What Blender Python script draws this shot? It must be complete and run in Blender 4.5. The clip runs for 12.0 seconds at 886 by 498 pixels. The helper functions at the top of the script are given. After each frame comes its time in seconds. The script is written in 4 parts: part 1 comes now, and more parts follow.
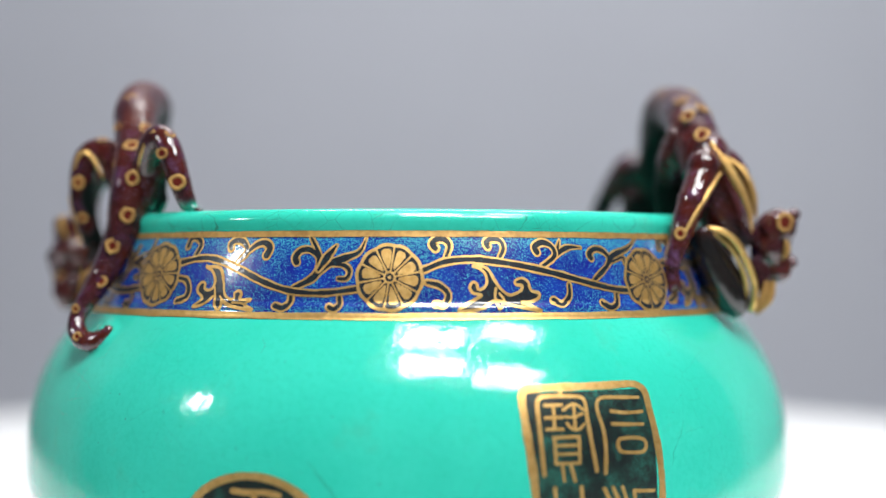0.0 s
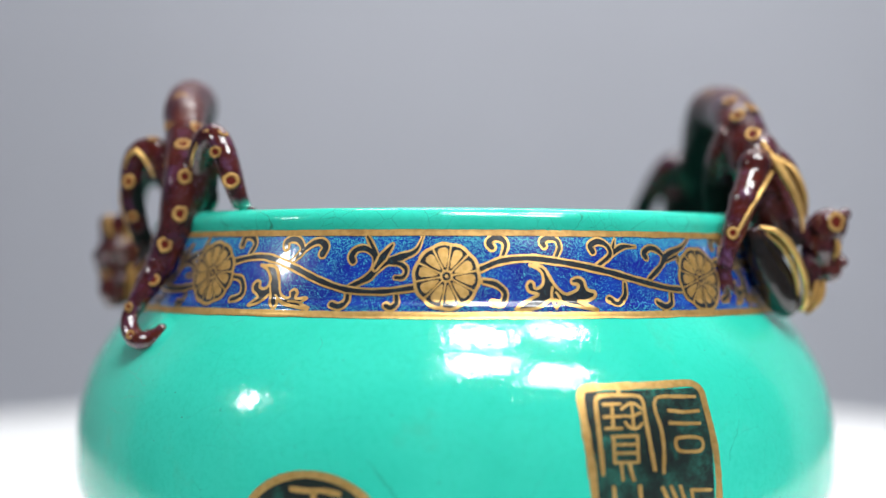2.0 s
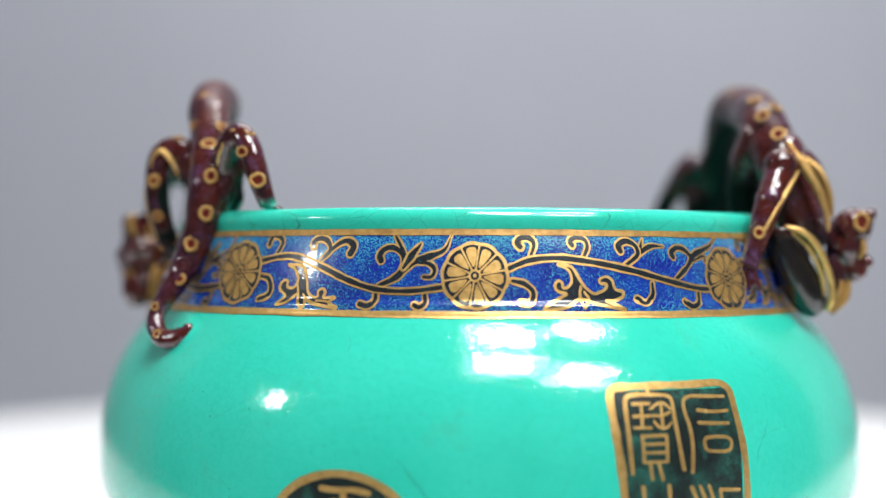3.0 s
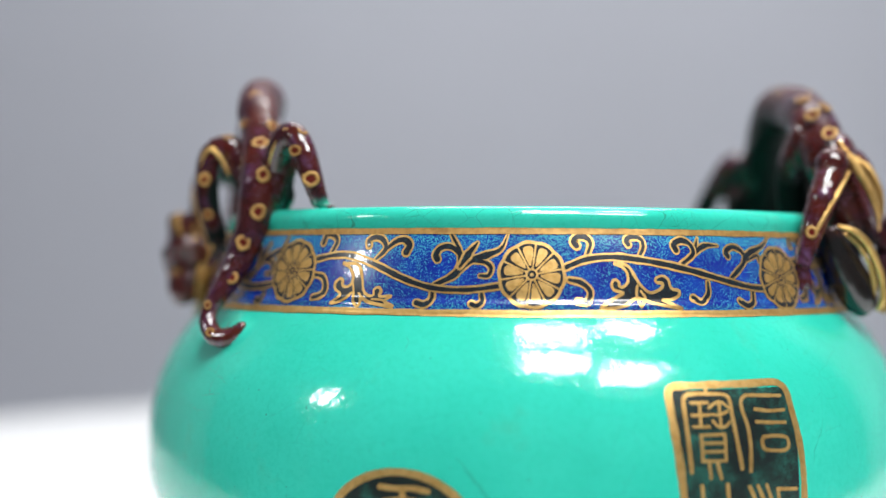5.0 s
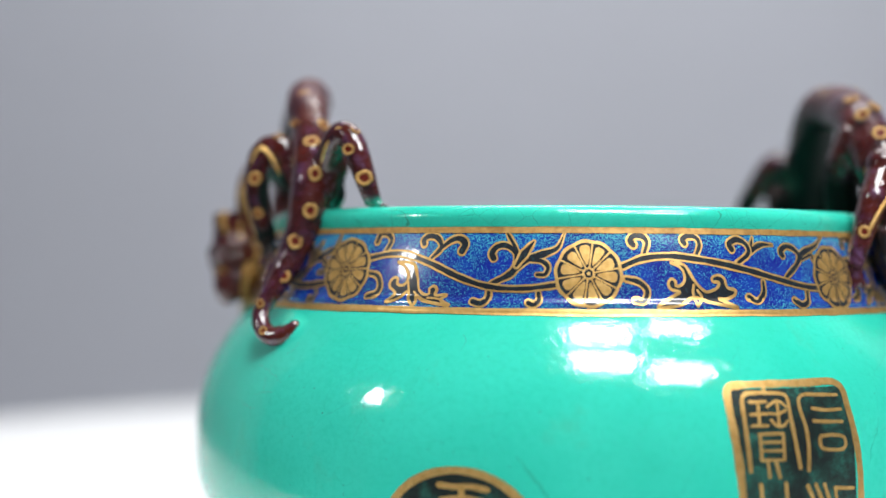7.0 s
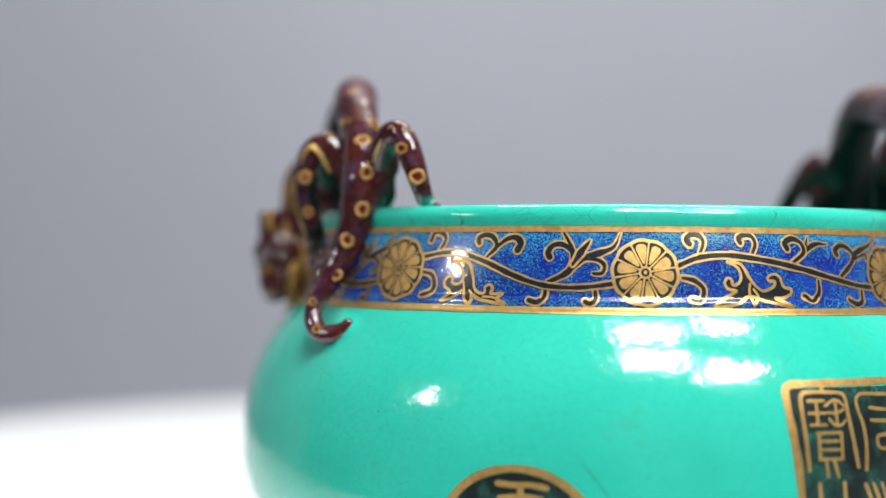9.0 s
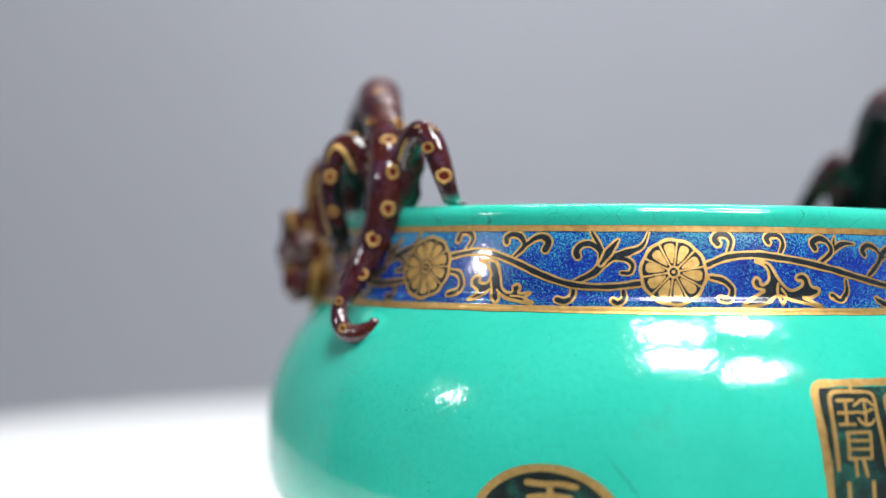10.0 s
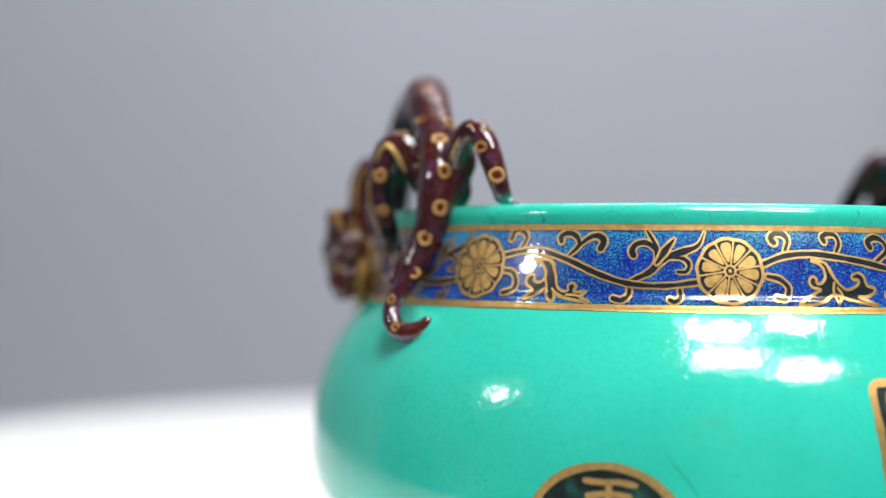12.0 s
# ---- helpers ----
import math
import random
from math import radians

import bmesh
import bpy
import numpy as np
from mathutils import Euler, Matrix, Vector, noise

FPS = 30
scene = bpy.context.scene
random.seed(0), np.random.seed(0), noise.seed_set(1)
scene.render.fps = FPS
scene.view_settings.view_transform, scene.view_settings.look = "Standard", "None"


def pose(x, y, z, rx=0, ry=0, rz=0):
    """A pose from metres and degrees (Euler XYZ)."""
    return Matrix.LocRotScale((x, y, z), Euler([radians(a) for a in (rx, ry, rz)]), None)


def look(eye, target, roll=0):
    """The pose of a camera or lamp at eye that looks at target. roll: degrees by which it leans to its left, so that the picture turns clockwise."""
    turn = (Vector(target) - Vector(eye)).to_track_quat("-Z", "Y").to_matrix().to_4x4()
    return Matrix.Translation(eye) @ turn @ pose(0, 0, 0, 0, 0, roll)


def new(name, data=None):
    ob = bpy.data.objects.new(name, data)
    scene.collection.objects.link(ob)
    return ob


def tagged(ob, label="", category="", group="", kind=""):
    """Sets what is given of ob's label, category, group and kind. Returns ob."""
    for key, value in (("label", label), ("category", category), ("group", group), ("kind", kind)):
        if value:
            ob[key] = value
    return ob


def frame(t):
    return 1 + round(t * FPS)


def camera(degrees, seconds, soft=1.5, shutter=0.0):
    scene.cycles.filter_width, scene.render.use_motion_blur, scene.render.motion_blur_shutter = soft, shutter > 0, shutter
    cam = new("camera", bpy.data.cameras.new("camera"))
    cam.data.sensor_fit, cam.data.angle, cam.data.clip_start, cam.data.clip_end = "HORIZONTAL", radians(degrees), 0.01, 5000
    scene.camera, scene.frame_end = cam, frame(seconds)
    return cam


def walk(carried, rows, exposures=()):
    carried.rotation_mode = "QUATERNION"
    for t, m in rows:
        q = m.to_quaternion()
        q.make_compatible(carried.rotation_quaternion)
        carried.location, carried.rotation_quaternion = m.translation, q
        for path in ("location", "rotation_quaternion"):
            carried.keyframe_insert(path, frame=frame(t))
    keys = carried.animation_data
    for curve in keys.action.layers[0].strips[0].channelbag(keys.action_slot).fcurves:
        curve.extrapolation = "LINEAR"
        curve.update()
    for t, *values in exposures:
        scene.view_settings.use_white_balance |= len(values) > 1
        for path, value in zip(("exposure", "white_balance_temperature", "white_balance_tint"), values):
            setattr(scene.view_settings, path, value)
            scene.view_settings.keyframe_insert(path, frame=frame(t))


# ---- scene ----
# camera on a slider: seconds, x, y, z, yaw, pitch, roll
cam = camera(37.0, 12.0, 1.4)
PATH = [
    (0.0, 0.00958, -0.38578, 0.11500, 0.000, 0.684, -0.103),
    (1.0, 0.00381, -0.38587, 0.11482, 0.120, 0.693, -0.147),
    (2.0, -0.00197, -0.38601, 0.11464, 0.237, 0.700, -0.191),
    (3.0, -0.00777, -0.38618, 0.11447, 0.351, 0.705, -0.235),
    (4.0, -0.01359, -0.38639, 0.11429, 0.462, 0.709, -0.279),
    (5.0, -0.01943, -0.38664, 0.11411, 0.570, 0.711, -0.323),
    (6.0, -0.02529, -0.38693, 0.11393, 0.676, 0.712, -0.366),
    (7.0, -0.03117, -0.38727, 0.11375, 0.779, 0.712, -0.410),
    (8.0, -0.03706, -0.38764, 0.11357, 0.879, 0.709, -0.453),
    (9.0, -0.04298, -0.38805, 0.11339, 0.976, 0.706, -0.496),
    (10.0, -0.04891, -0.38850, 0.11320, 1.070, 0.701, -0.539),
    (11.0, -0.05487, -0.38899, 0.11302, 1.161, 0.694, -0.582),
    (12.0, -0.06084, -0.38952, 0.11284, 1.250, 0.686, -0.625),
]
walk(cam, [(t, pose(x, y, z, 90 + p, r, w)) for t, x, y, z, w, p, r in PATH])
cam.data.dof.use_dof = True
cam.data.dof.focus_distance = 0.305
cam.data.dof.aperture_fstop = 3.9
scene.view_settings.exposure = 0.04

TABLE_Z = 0.016
FLOOR_Z = -0.76


# ---- light ----
world = bpy.data.worlds.new("studio_world")
scene.world = world
world.use_nodes = True
world.node_tree.nodes["Background"].inputs[0].default_value = (0.8, 0.85, 0.95, 1)
world.node_tree.nodes["Background"].inputs[1].default_value = 0.15


def area_lamp(name, eye, target, sx, sy, watts, colour=(1, 1, 1)):
    data = bpy.data.lights.new(name, "AREA")
    data.shape, data.size, data.size_y, data.energy, data.color = "RECTANGLE", sx, sy, watts, colour
    ob = new(name, data)
    ob.matrix_world = look(eye, target)
    return ob


PANELS = [(0.115, -0.40, 0.30, 0.24), (0.455, -0.25, 0.25, 0.19), (0.15, -0.79, 0.37, 0.34), (0.66, -0.90, 0.41, 0.40)]
PANEL_Z = 1.22
for px, py, sx, sy in PANELS:
    area_lamp("panel_lamp", (px, py, PANEL_Z), (px, py, 0), sx, sy, 6.0 * sx * sy / 0.066)
area_lamp("side_lamp", (-1.36, -0.67, 0.82), (0, 0, 0.08), 0.12, 0.20, 3.2)
# fill lamp added to brighten the backdrop; no such light is known there
FILL_EYE, FILL_AIM = (0.2, 1.0, 2.225), (0.2, 1.2, 0)
area_lamp("fill_lamp", FILL_EYE, FILL_AIM, 1.6, 0.5, 33.0)


# ---- materials ----
def material(name, colour, rough=0.5, metal=0.0, coat=0.0, ior=1.5):
    m = bpy.data.materials.new(name)
    m.use_nodes = True
    b = m.node_tree.nodes["Principled BSDF"]
    b.inputs["Base Color"].default_value = (*colour, 1)
    b.inputs["Roughness"].default_value = rough
    b.inputs["Metallic"].default_value = metal
    b.inputs["Coat Weight"].default_value = coat
    b.inputs["IOR"].default_value = ior
    b.inputs["Coat Roughness"].default_value = 0.03
    return m


class Graph:
    """Small helper to wire shader nodes."""

    def __init__(self, mat):
        self.t = mat.node_tree
        self.b = self.t.nodes["Principled BSDF"]
        self.co = self.t.nodes.new("ShaderNodeTexCoord").outputs["Object"]

    def put(self, kind, **values):
        n = self.t.nodes.new(kind)
        for k, v in values.items():
            n.inputs[k.replace("_", " ")].default_value = v
        return n

    def link(self, a, b):
        self.t.links.new(a, b)

    def noise(self, scale, detail=3.0, rough=0.5, distort=0.0):
        n = self.put("ShaderNodeTexNoise", Scale=scale, Detail=detail, Roughness=rough, Distortion=distort)
        self.link(self.co, n.inputs["Vector"])
        return n.outputs["Fac"]

    def span(self, value, a, b, lo=0.0, hi=1.0):
        n = self.put("ShaderNodeMapRange")
        for i, v in ((1, a), (2, b), (3, lo), (4, hi)):
            n.inputs[i].default_value = v
        self.link(value, n.inputs[0])
        return n.outputs[0]

    def calc(self, op, a, b):
        n = self.t.nodes.new("ShaderNodeMath")
        n.operation = op
        for i, v in ((0, a), (1, b)):
            if isinstance(v, (int, float)):
                n.inputs[i].default_value = v
            else:
                self.link(v, n.inputs[i])
        return n.outputs[0]

    def mix(self, fac, a, b):
        n = self.t.nodes.new("ShaderNodeMix")
        n.data_type = "RGBA"
        if isinstance(fac, (int, float)):
            n.inputs[0].default_value = fac
        else:
            self.link(fac, n.inputs[0])
        for i, v in ((6, a), (7, b)):
            if isinstance(v, tuple):
                n.inputs[i].default_value = (*v, 1)
            else:
                self.link(v, n.inputs[i])
        return n.outputs[2]

    def cracks(self, scale, width, distort=0.003):
        warp = self.put("ShaderNodeTexNoise", Scale=scale * 1.5, Detail=3.0)
        self.link(self.co, warp.inputs["Vector"])
        add = self.t.nodes.new("ShaderNodeVectorMath")
        add.operation = "MULTIPLY_ADD"
        self.link(warp.outputs["Color"], add.inputs[0])
        add.inputs[1].default_value = (distort, distort, distort)
        self.link(self.co, add.inputs[2])
        v = self.t.nodes.new("ShaderNodeTexVoronoi")
        v.feature = "DISTANCE_TO_EDGE"
        v.inputs["Scale"].default_value = scale
        self.link(add.outputs[0], v.inputs["Vector"])
        return self.span(v.outputs["Distance"], 0.0, width, 1.0, 0.0)

    def height(self):
        n = self.t.nodes.new("ShaderNodeSeparateXYZ")
        self.link(self.co, n.inputs[0])
        return n.outputs

    def bump(self, height, distance, strength=1.0):
        n = self.put("ShaderNodeBump", Strength=strength, Distance=distance)
        self.link(height, n.inputs["Height"])
        self.link(n.outputs[0], self.b.inputs["Normal"])
        self.link(n.outputs[0], self.b.inputs["Coat Normal"])

    def colour(self, c):
        self.link(c, self.b.inputs["Base Color"])

    def rough(self, r):
        self.link(r, self.b.inputs["Roughness"])


def glaze_material():
    m = material("turquoise_glaze", (0.03, 0.55, 0.37), 0.09, 0.0, 0.0, 1.6)
    g = Graph(m)
    cloud = g.span(g.noise(38, 4), 0.35, 0.68)
    c = g.mix(cloud, (0.027, 0.53, 0.395), (0.040, 0.59, 0.45))
    mottle = g.span(g.noise(650, 4, 0.65), 0.45, 0.72)
    c = g.mix(g.calc("MULTIPLY", mottle, 0.5), c, (0.022, 0.49, 0.335))
    stain = g.span(g.noise(75, 5, 0.65), 0.60, 0.78)
    c = g.mix(g.calc("MULTIPLY", stain, 0.36), c, (0.08, 0.36, 0.22))
    lines = g.calc("MULTIPLY", g.cracks(120, 0.010, 0.002), g.span(g.noise(48, 2), 0.42, 0.56))
    fine = g.calc("MULTIPLY", g.cracks(330, 0.020, 0.0012), g.span(g.noise(70, 2), 0.47, 0.60))
    rim = g.span(g.height()[2], 0.119, 0.1235)
    lines = g.calc("MAXIMUM", g.calc("MULTIPLY", lines, g.span(rim, 0.0, 1.0, 0.20, 0.85)), g.calc("MULTIPLY", fine, g.span(rim, 0.0, 1.0, 0.06, 0.60)))
    c = g.mix(lines, c, (0.03, 0.17, 0.11))
    specks = g.span(g.noise(900, 1), 0.775, 0.80)
    c = g.mix(g.calc("MULTIPLY", specks, 0.5), c, (0.05, 0.10, 0.06))
    g.colour(c)
    pits = g.calc("MULTIPLY", g.span(g.noise(2300, 1), 0.60, 0.72), -0.10)
    peel = g.calc("ADD", g.calc("ADD", g.noise(420, 1.5), pits), g.calc("MULTIPLY", g.noise(1200, 1), 0.16))
    g.bump(peel, 0.000082)
    return m


def blue_material():
    m = material("speckled_blue_enamel", (0.02, 0.05, 0.5), 0.23, 0.0, 1.0, 1.5)
    g = Graph(m)
    z = g.height()[2]
    top = g.span(z, 0.1150, 0.1205)
    low = g.span(z, 0.1058, 0.1042)
    edge = g.calc("MAXIMUM", top, g.calc("MULTIPLY", low, 0.8))
    patch = g.span(g.noise(95, 3), 0.40, 0.66)
    wash = g.calc("ADD", g.calc("MULTIPLY", edge, 0.50), g.calc("MULTIPLY", patch, 0.36))
    limit = g.span(wash, 0.0, 1.0, 0.60, 0.435)
    fleck = g.span(g.calc("SUBTRACT", g.noise(3200, 2, 0.6), limit), 0.0, 0.06)
    deep = g.mix(g.span(g.noise(160, 3), 0.35, 0.65), (0.008, 0.011, 0.22), (0.008, 0.036, 0.32))
    c = g.mix(g.calc("MULTIPLY", wash, 0.10), deep, (0.012, 0.14, 0.40))
    c = g.mix(g.calc("MULTIPLY", fleck, 0.78), c, (0.07, 0.50, 0.56))
    g.colour(c)
    g.bump(g.noise(330, 2), 0.00008)
    return m


def gold_material():
    m = material("gilt_line", (0.62, 0.36, 0.11), 0.40, 0.8, 0.0)
    g = Graph(m)
    c = g.mix(g.span(g.noise(700, 3), 0.35, 0.7), (0.76, 0.50, 0.18), (0.62, 0.37, 0.11))
    c = g.mix(g.calc("MULTIPLY", g.span(g.noise(120, 4), 0.55, 0.75), 0.28), c, (0.36, 0.17, 0.045))
    g.colour(c)
    g.rough(g.span(g.noise(900, 2), 0.3, 0.7, 0.34, 0.50))
    g.bump(g.noise(1600, 2), 0.00003)
    return m


# browner copy of the gilt; upper line's dark reflection is put into the colour
def dull_gilt_material():
    m = material("dull_gilt", (0.45, 0.22, 0.06), 0.45, 0.45)
    g = Graph(m)
    c = g.mix(g.span(g.noise(800, 3), 0.35, 0.7), (0.47, 0.285, 0.085), (0.33, 0.185, 0.05))
    c = g.mix(g.calc("MULTIPLY", g.span(g.noise(260, 4), 0.5, 0.7), 0.6), c, (0.22, 0.11, 0.03))
    g.colour(c)
    g.rough(g.span(g.noise(900, 2), 0.3, 0.7, 0.42, 0.6))
    g.bump(g.noise(1600, 2), 0.00003)
    return m


def black_material():
    m = material("black_enamel", (0.012, 0.016, 0.02), 0.29, 0.0, 1.0)
    g = Graph(m)
    c = g.mix(g.span(g.noise(1300, 2), 0.55, 0.75), (0.010, 0.013, 0.018), (0.02, 0.06, 0.075))
    g.colour(c)
    g.bump(g.noise(500, 2), 0.00006)
    return m


def panel_material():
    m = material("mottled_black_green_enamel", (0.012, 0.02, 0.018), 0.36, 0.0, 0.5)
    g = Graph(m)
    cloud = g.span(g.noise(85, 5, 0.62), 0.44, 0.68)
    grain = g.span(g.calc("ADD", g.noise(2600, 3, 0.7), g.calc("MULTIPLY", g.noise(600, 3), 0.5)), 0.66, 0.90)
    c = g.mix(g.calc("MULTIPLY", g.calc("ADD", 0.10, cloud), g.calc("ADD", 0.04, g.calc("MULTIPLY", grain, 0.85))), (0.004, 0.005, 0.006), (0.030, 0.20, 0.15))
    g.colour(c)
    g.bump(g.noise(400, 2), 0.00008)
    return m


def dragon_material():
    m = material("aubergine_glaze", (0.07, 0.013, 0.016), 0.05, 0.0, 0.0, 1.68)
    g = Graph(m)
    c = g.mix(g.span(g.noise(120, 3), 0.38, 0.65), (0.070, 0.012, 0.007), (0.034, 0.007, 0.011))
    streak = g.calc("MULTIPLY", g.span(g.noise(330, 5, 0.7), 0.50, 0.70), g.span(g.noise(85, 2), 0.44, 0.60))
    c = g.mix(g.calc("MULTIPLY", streak, 0.60), c, (0.13, 0.07, 0.17))
    fleck = g.calc("MULTIPLY", g.span(g.noise(1300, 2), 0.58, 0.70), g.span(g.noise(110, 2), 0.40, 0.62))
    c = g.mix(g.calc("MULTIPLY", fleck, 0.35), c, (0.24, 0.15, 0.27))
    # shade inside the loop is painted into the colour as dark green
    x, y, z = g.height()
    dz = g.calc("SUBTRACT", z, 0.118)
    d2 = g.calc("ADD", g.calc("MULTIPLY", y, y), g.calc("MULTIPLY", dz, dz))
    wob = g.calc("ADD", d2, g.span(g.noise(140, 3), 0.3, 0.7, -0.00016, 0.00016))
    hollow_shade = g.calc("MULTIPLY", g.span(wob, 0.00150, 0.00178, 1.0, 0.0), g.span(x, -0.0880, -0.0850, 0.0, 1.0))
    # the lower chest is made darker too
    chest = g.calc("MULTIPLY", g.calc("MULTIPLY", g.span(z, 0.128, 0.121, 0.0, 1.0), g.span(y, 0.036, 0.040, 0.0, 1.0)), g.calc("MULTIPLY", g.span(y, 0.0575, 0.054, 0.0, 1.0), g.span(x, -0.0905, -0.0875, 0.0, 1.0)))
    # two recesses by the hind legs get the same painted shade
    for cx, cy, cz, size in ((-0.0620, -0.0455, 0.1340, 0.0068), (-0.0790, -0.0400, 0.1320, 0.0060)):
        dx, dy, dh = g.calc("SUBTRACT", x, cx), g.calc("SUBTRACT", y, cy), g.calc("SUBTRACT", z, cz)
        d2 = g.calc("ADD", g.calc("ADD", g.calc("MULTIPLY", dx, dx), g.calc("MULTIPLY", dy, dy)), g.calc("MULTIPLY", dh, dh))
        hollow_shade = g.calc("MAXIMUM", hollow_shade, g.span(d2, size * size * 0.8, size * size * 1.2, 1.0, 0.0))
    c = g.mix(g.calc("MAXIMUM", hollow_shade, g.calc("MULTIPLY", chest, 0.85)), c, (0.006, 0.011, 0.010))
    # reflections are weakened inside the loop; the crest is rougher, less reflective
    weak = hollow_shade
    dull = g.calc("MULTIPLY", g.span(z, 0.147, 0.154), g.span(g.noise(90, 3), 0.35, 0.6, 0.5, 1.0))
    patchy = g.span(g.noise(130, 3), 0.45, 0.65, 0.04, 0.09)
    g.rough(g.calc("MAXIMUM", patchy, g.calc("MAXIMUM", g.calc("MULTIPLY", weak, 0.5), g.calc("MULTIPLY", dull, 0.45))))
    g.link(g.calc("MULTIPLY", g.span(weak, 0.0, 1.0, 0.5, 0.04), g.span(dull, 0.0, 1.0, 1.0, 0.35)), g.b.inputs["Specular IOR Level"])
    # feet run into the turquoise glaze
    run = None
    for fx, fy in ((-0.0525, -0.0597), (-0.0590, -0.0470)):
        dx, dy, dh = g.calc("SUBTRACT", x, fx), g.calc("SUBTRACT", y, fy), g.calc("SUBTRACT", z, 0.1275)
        d2 = g.calc("ADD", g.calc("ADD", g.calc("MULTIPLY", dx, dx), g.calc("MULTIPLY", dy, dy)), g.calc("MULTIPLY", dh, dh))
        near = g.span(g.calc("ADD", d2, g.span(g.noise(300, 2), 0.3, 0.7, -0.000005, 0.000005)), 0.000009, 0.000018, 1.0, 0.0)
        run = near if run is None else g.calc("MAXIMUM", run, near)
    c = g.mix(run, c, (0.02, 0.26, 0.19))
    g.colour(c)
    g.bump(g.calc("ADD", g.noise(170, 2), g.calc("MULTIPLY", g.noise(600, 2), 0.05)), 0.00031)
    return m


def plain(name, colour, rough, scale, spread=0.12, bump=0.0, metal=0.0):
    m = material(name, colour, rough, metal)
    g = Graph(m)
    dark = tuple(v * (1 - spread) for v in colour)
    c = g.mix(g.span(g.noise(scale, 4), 0.35, 0.65), colour, dark)
    c = g.mix(g.calc("MULTIPLY", g.span(g.noise(scale * 9, 3), 0.5, 0.75), 0.35), c, dark)
    g.colour(c)
    if bump:
        g.bump(g.noise(scale * 25, 3), bump)
    return m


GLAZE = glaze_material()
BLUE = blue_material()
GOLD = gold_material()
DULL_GILT = dull_gilt_material()
BLACK = black_material()
SEAL = panel_material()
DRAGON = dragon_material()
RED = plain("iron_red_enamel", (0.11, 0.013, 0.007), 0.2, 400, 0.3)
STAIN = plain("stained_glaze", (0.032, 0.49, 0.352), 0.08, 300, 0.18)
CRACK = plain("crack_in_glaze", (0.025, 0.27, 0.19), 0.3, 400, 0.3)
TABLE = plain("white_table_top", (0.86, 0.87, 0.88), 0.45, 6, 0.03, 0.0002)
WALL = plain("grey_wall_paint", (0.665, 0.690, 0.765), 0.85, 1.5, 0.05, 0.0006)
PALE = plain("white_wall_paint", (0.76, 0.77, 0.80), 0.85, 1.5, 0.04, 0.0006)
DARK = plain("dark_grey_wall_paint", (0.16, 0.16, 0.17), 0.85, 1.5, 0.08, 0.0006)
CEILING = plain("white_ceiling_paint", (0.75, 0.75, 0.75), 0.9, 1.5, 0.04, 0.0006)
FLOOR = plain("grey_floor", (0.25, 0.25, 0.26), 0.6, 3, 0.1, 0.0004)
CLAY = material("white_lamp_housing", (0.7, 0.7, 0.7), 0.5)


# ---- helpers for meshes ----
def part(name, bm, mats, parent=None, label="", smooth=True):
    me = bpy.data.meshes.new(name)
    bm.to_mesh(me)
    bm.free()
    for m in (mats if isinstance(mats, (list, tuple)) else [mats]):
        me.materials.append(m)
    if smooth:
        me.polygons.foreach_set("use_smooth", [True] * len(me.polygons))
    ob = new(name, me)
    ob.parent = parent
    if label:
        tagged(ob, label)
    return ob


def lathe(prof, n=256, close=False):
    bm = bmesh.new()
    rings = []
    for r, z in prof:
        rings.append([bm.verts.new((r * math.cos(2 * math.pi * i / n), r * math.sin(2 * math.pi * i / n), z)) for i in range(n)])
    for a, b in zip(rings, rings[1:]):
        for i in range(n):
            j = (i + 1) % n
            bm.faces.new((a[i], a[j], b[j], b[i]))
    if close:
        bm.faces.new(rings[0][::-1])
        bm.faces.new(rings[-1])
    return bm


def box(bm, x0, x1, y0, y1, z0, z1):
    v = [bm.verts.new((x, y, z)) for z in (z0, z1) for y in (y0, y1) for x in (x0, x1)]
    for q in ((0, 2, 3, 1), (4, 5, 7, 6), (0, 1, 5, 4), (2, 6, 7, 3), (0, 4, 6, 2), (1, 3, 7, 5)):
        bm.faces.new([v[i] for i in q])
    return bm


def spline(pts, step):
    """Points along a smooth curve through pts (tuples of any length)."""
    P = [np.array(p, float) for p in pts]
    P = [2 * P[0] - P[1]] + P + [2 * P[-1] - P[-2]]
    out = []
    for i in range(1, len(P) - 2):
        a, b, c, d = P[i - 1:i + 3]
        k = max(2, int(np.linalg.norm((c - b)[:3]) / step))
        for j in range(k):
            s = j / k
            out.append(0.5 * (2 * b + (c - a) * s + (2 * a - 5 * b + 4 * c - d) * s * s + (3 * b - a - 3 * c + d) * s ** 3))
    out.append(P[-2])
    return out


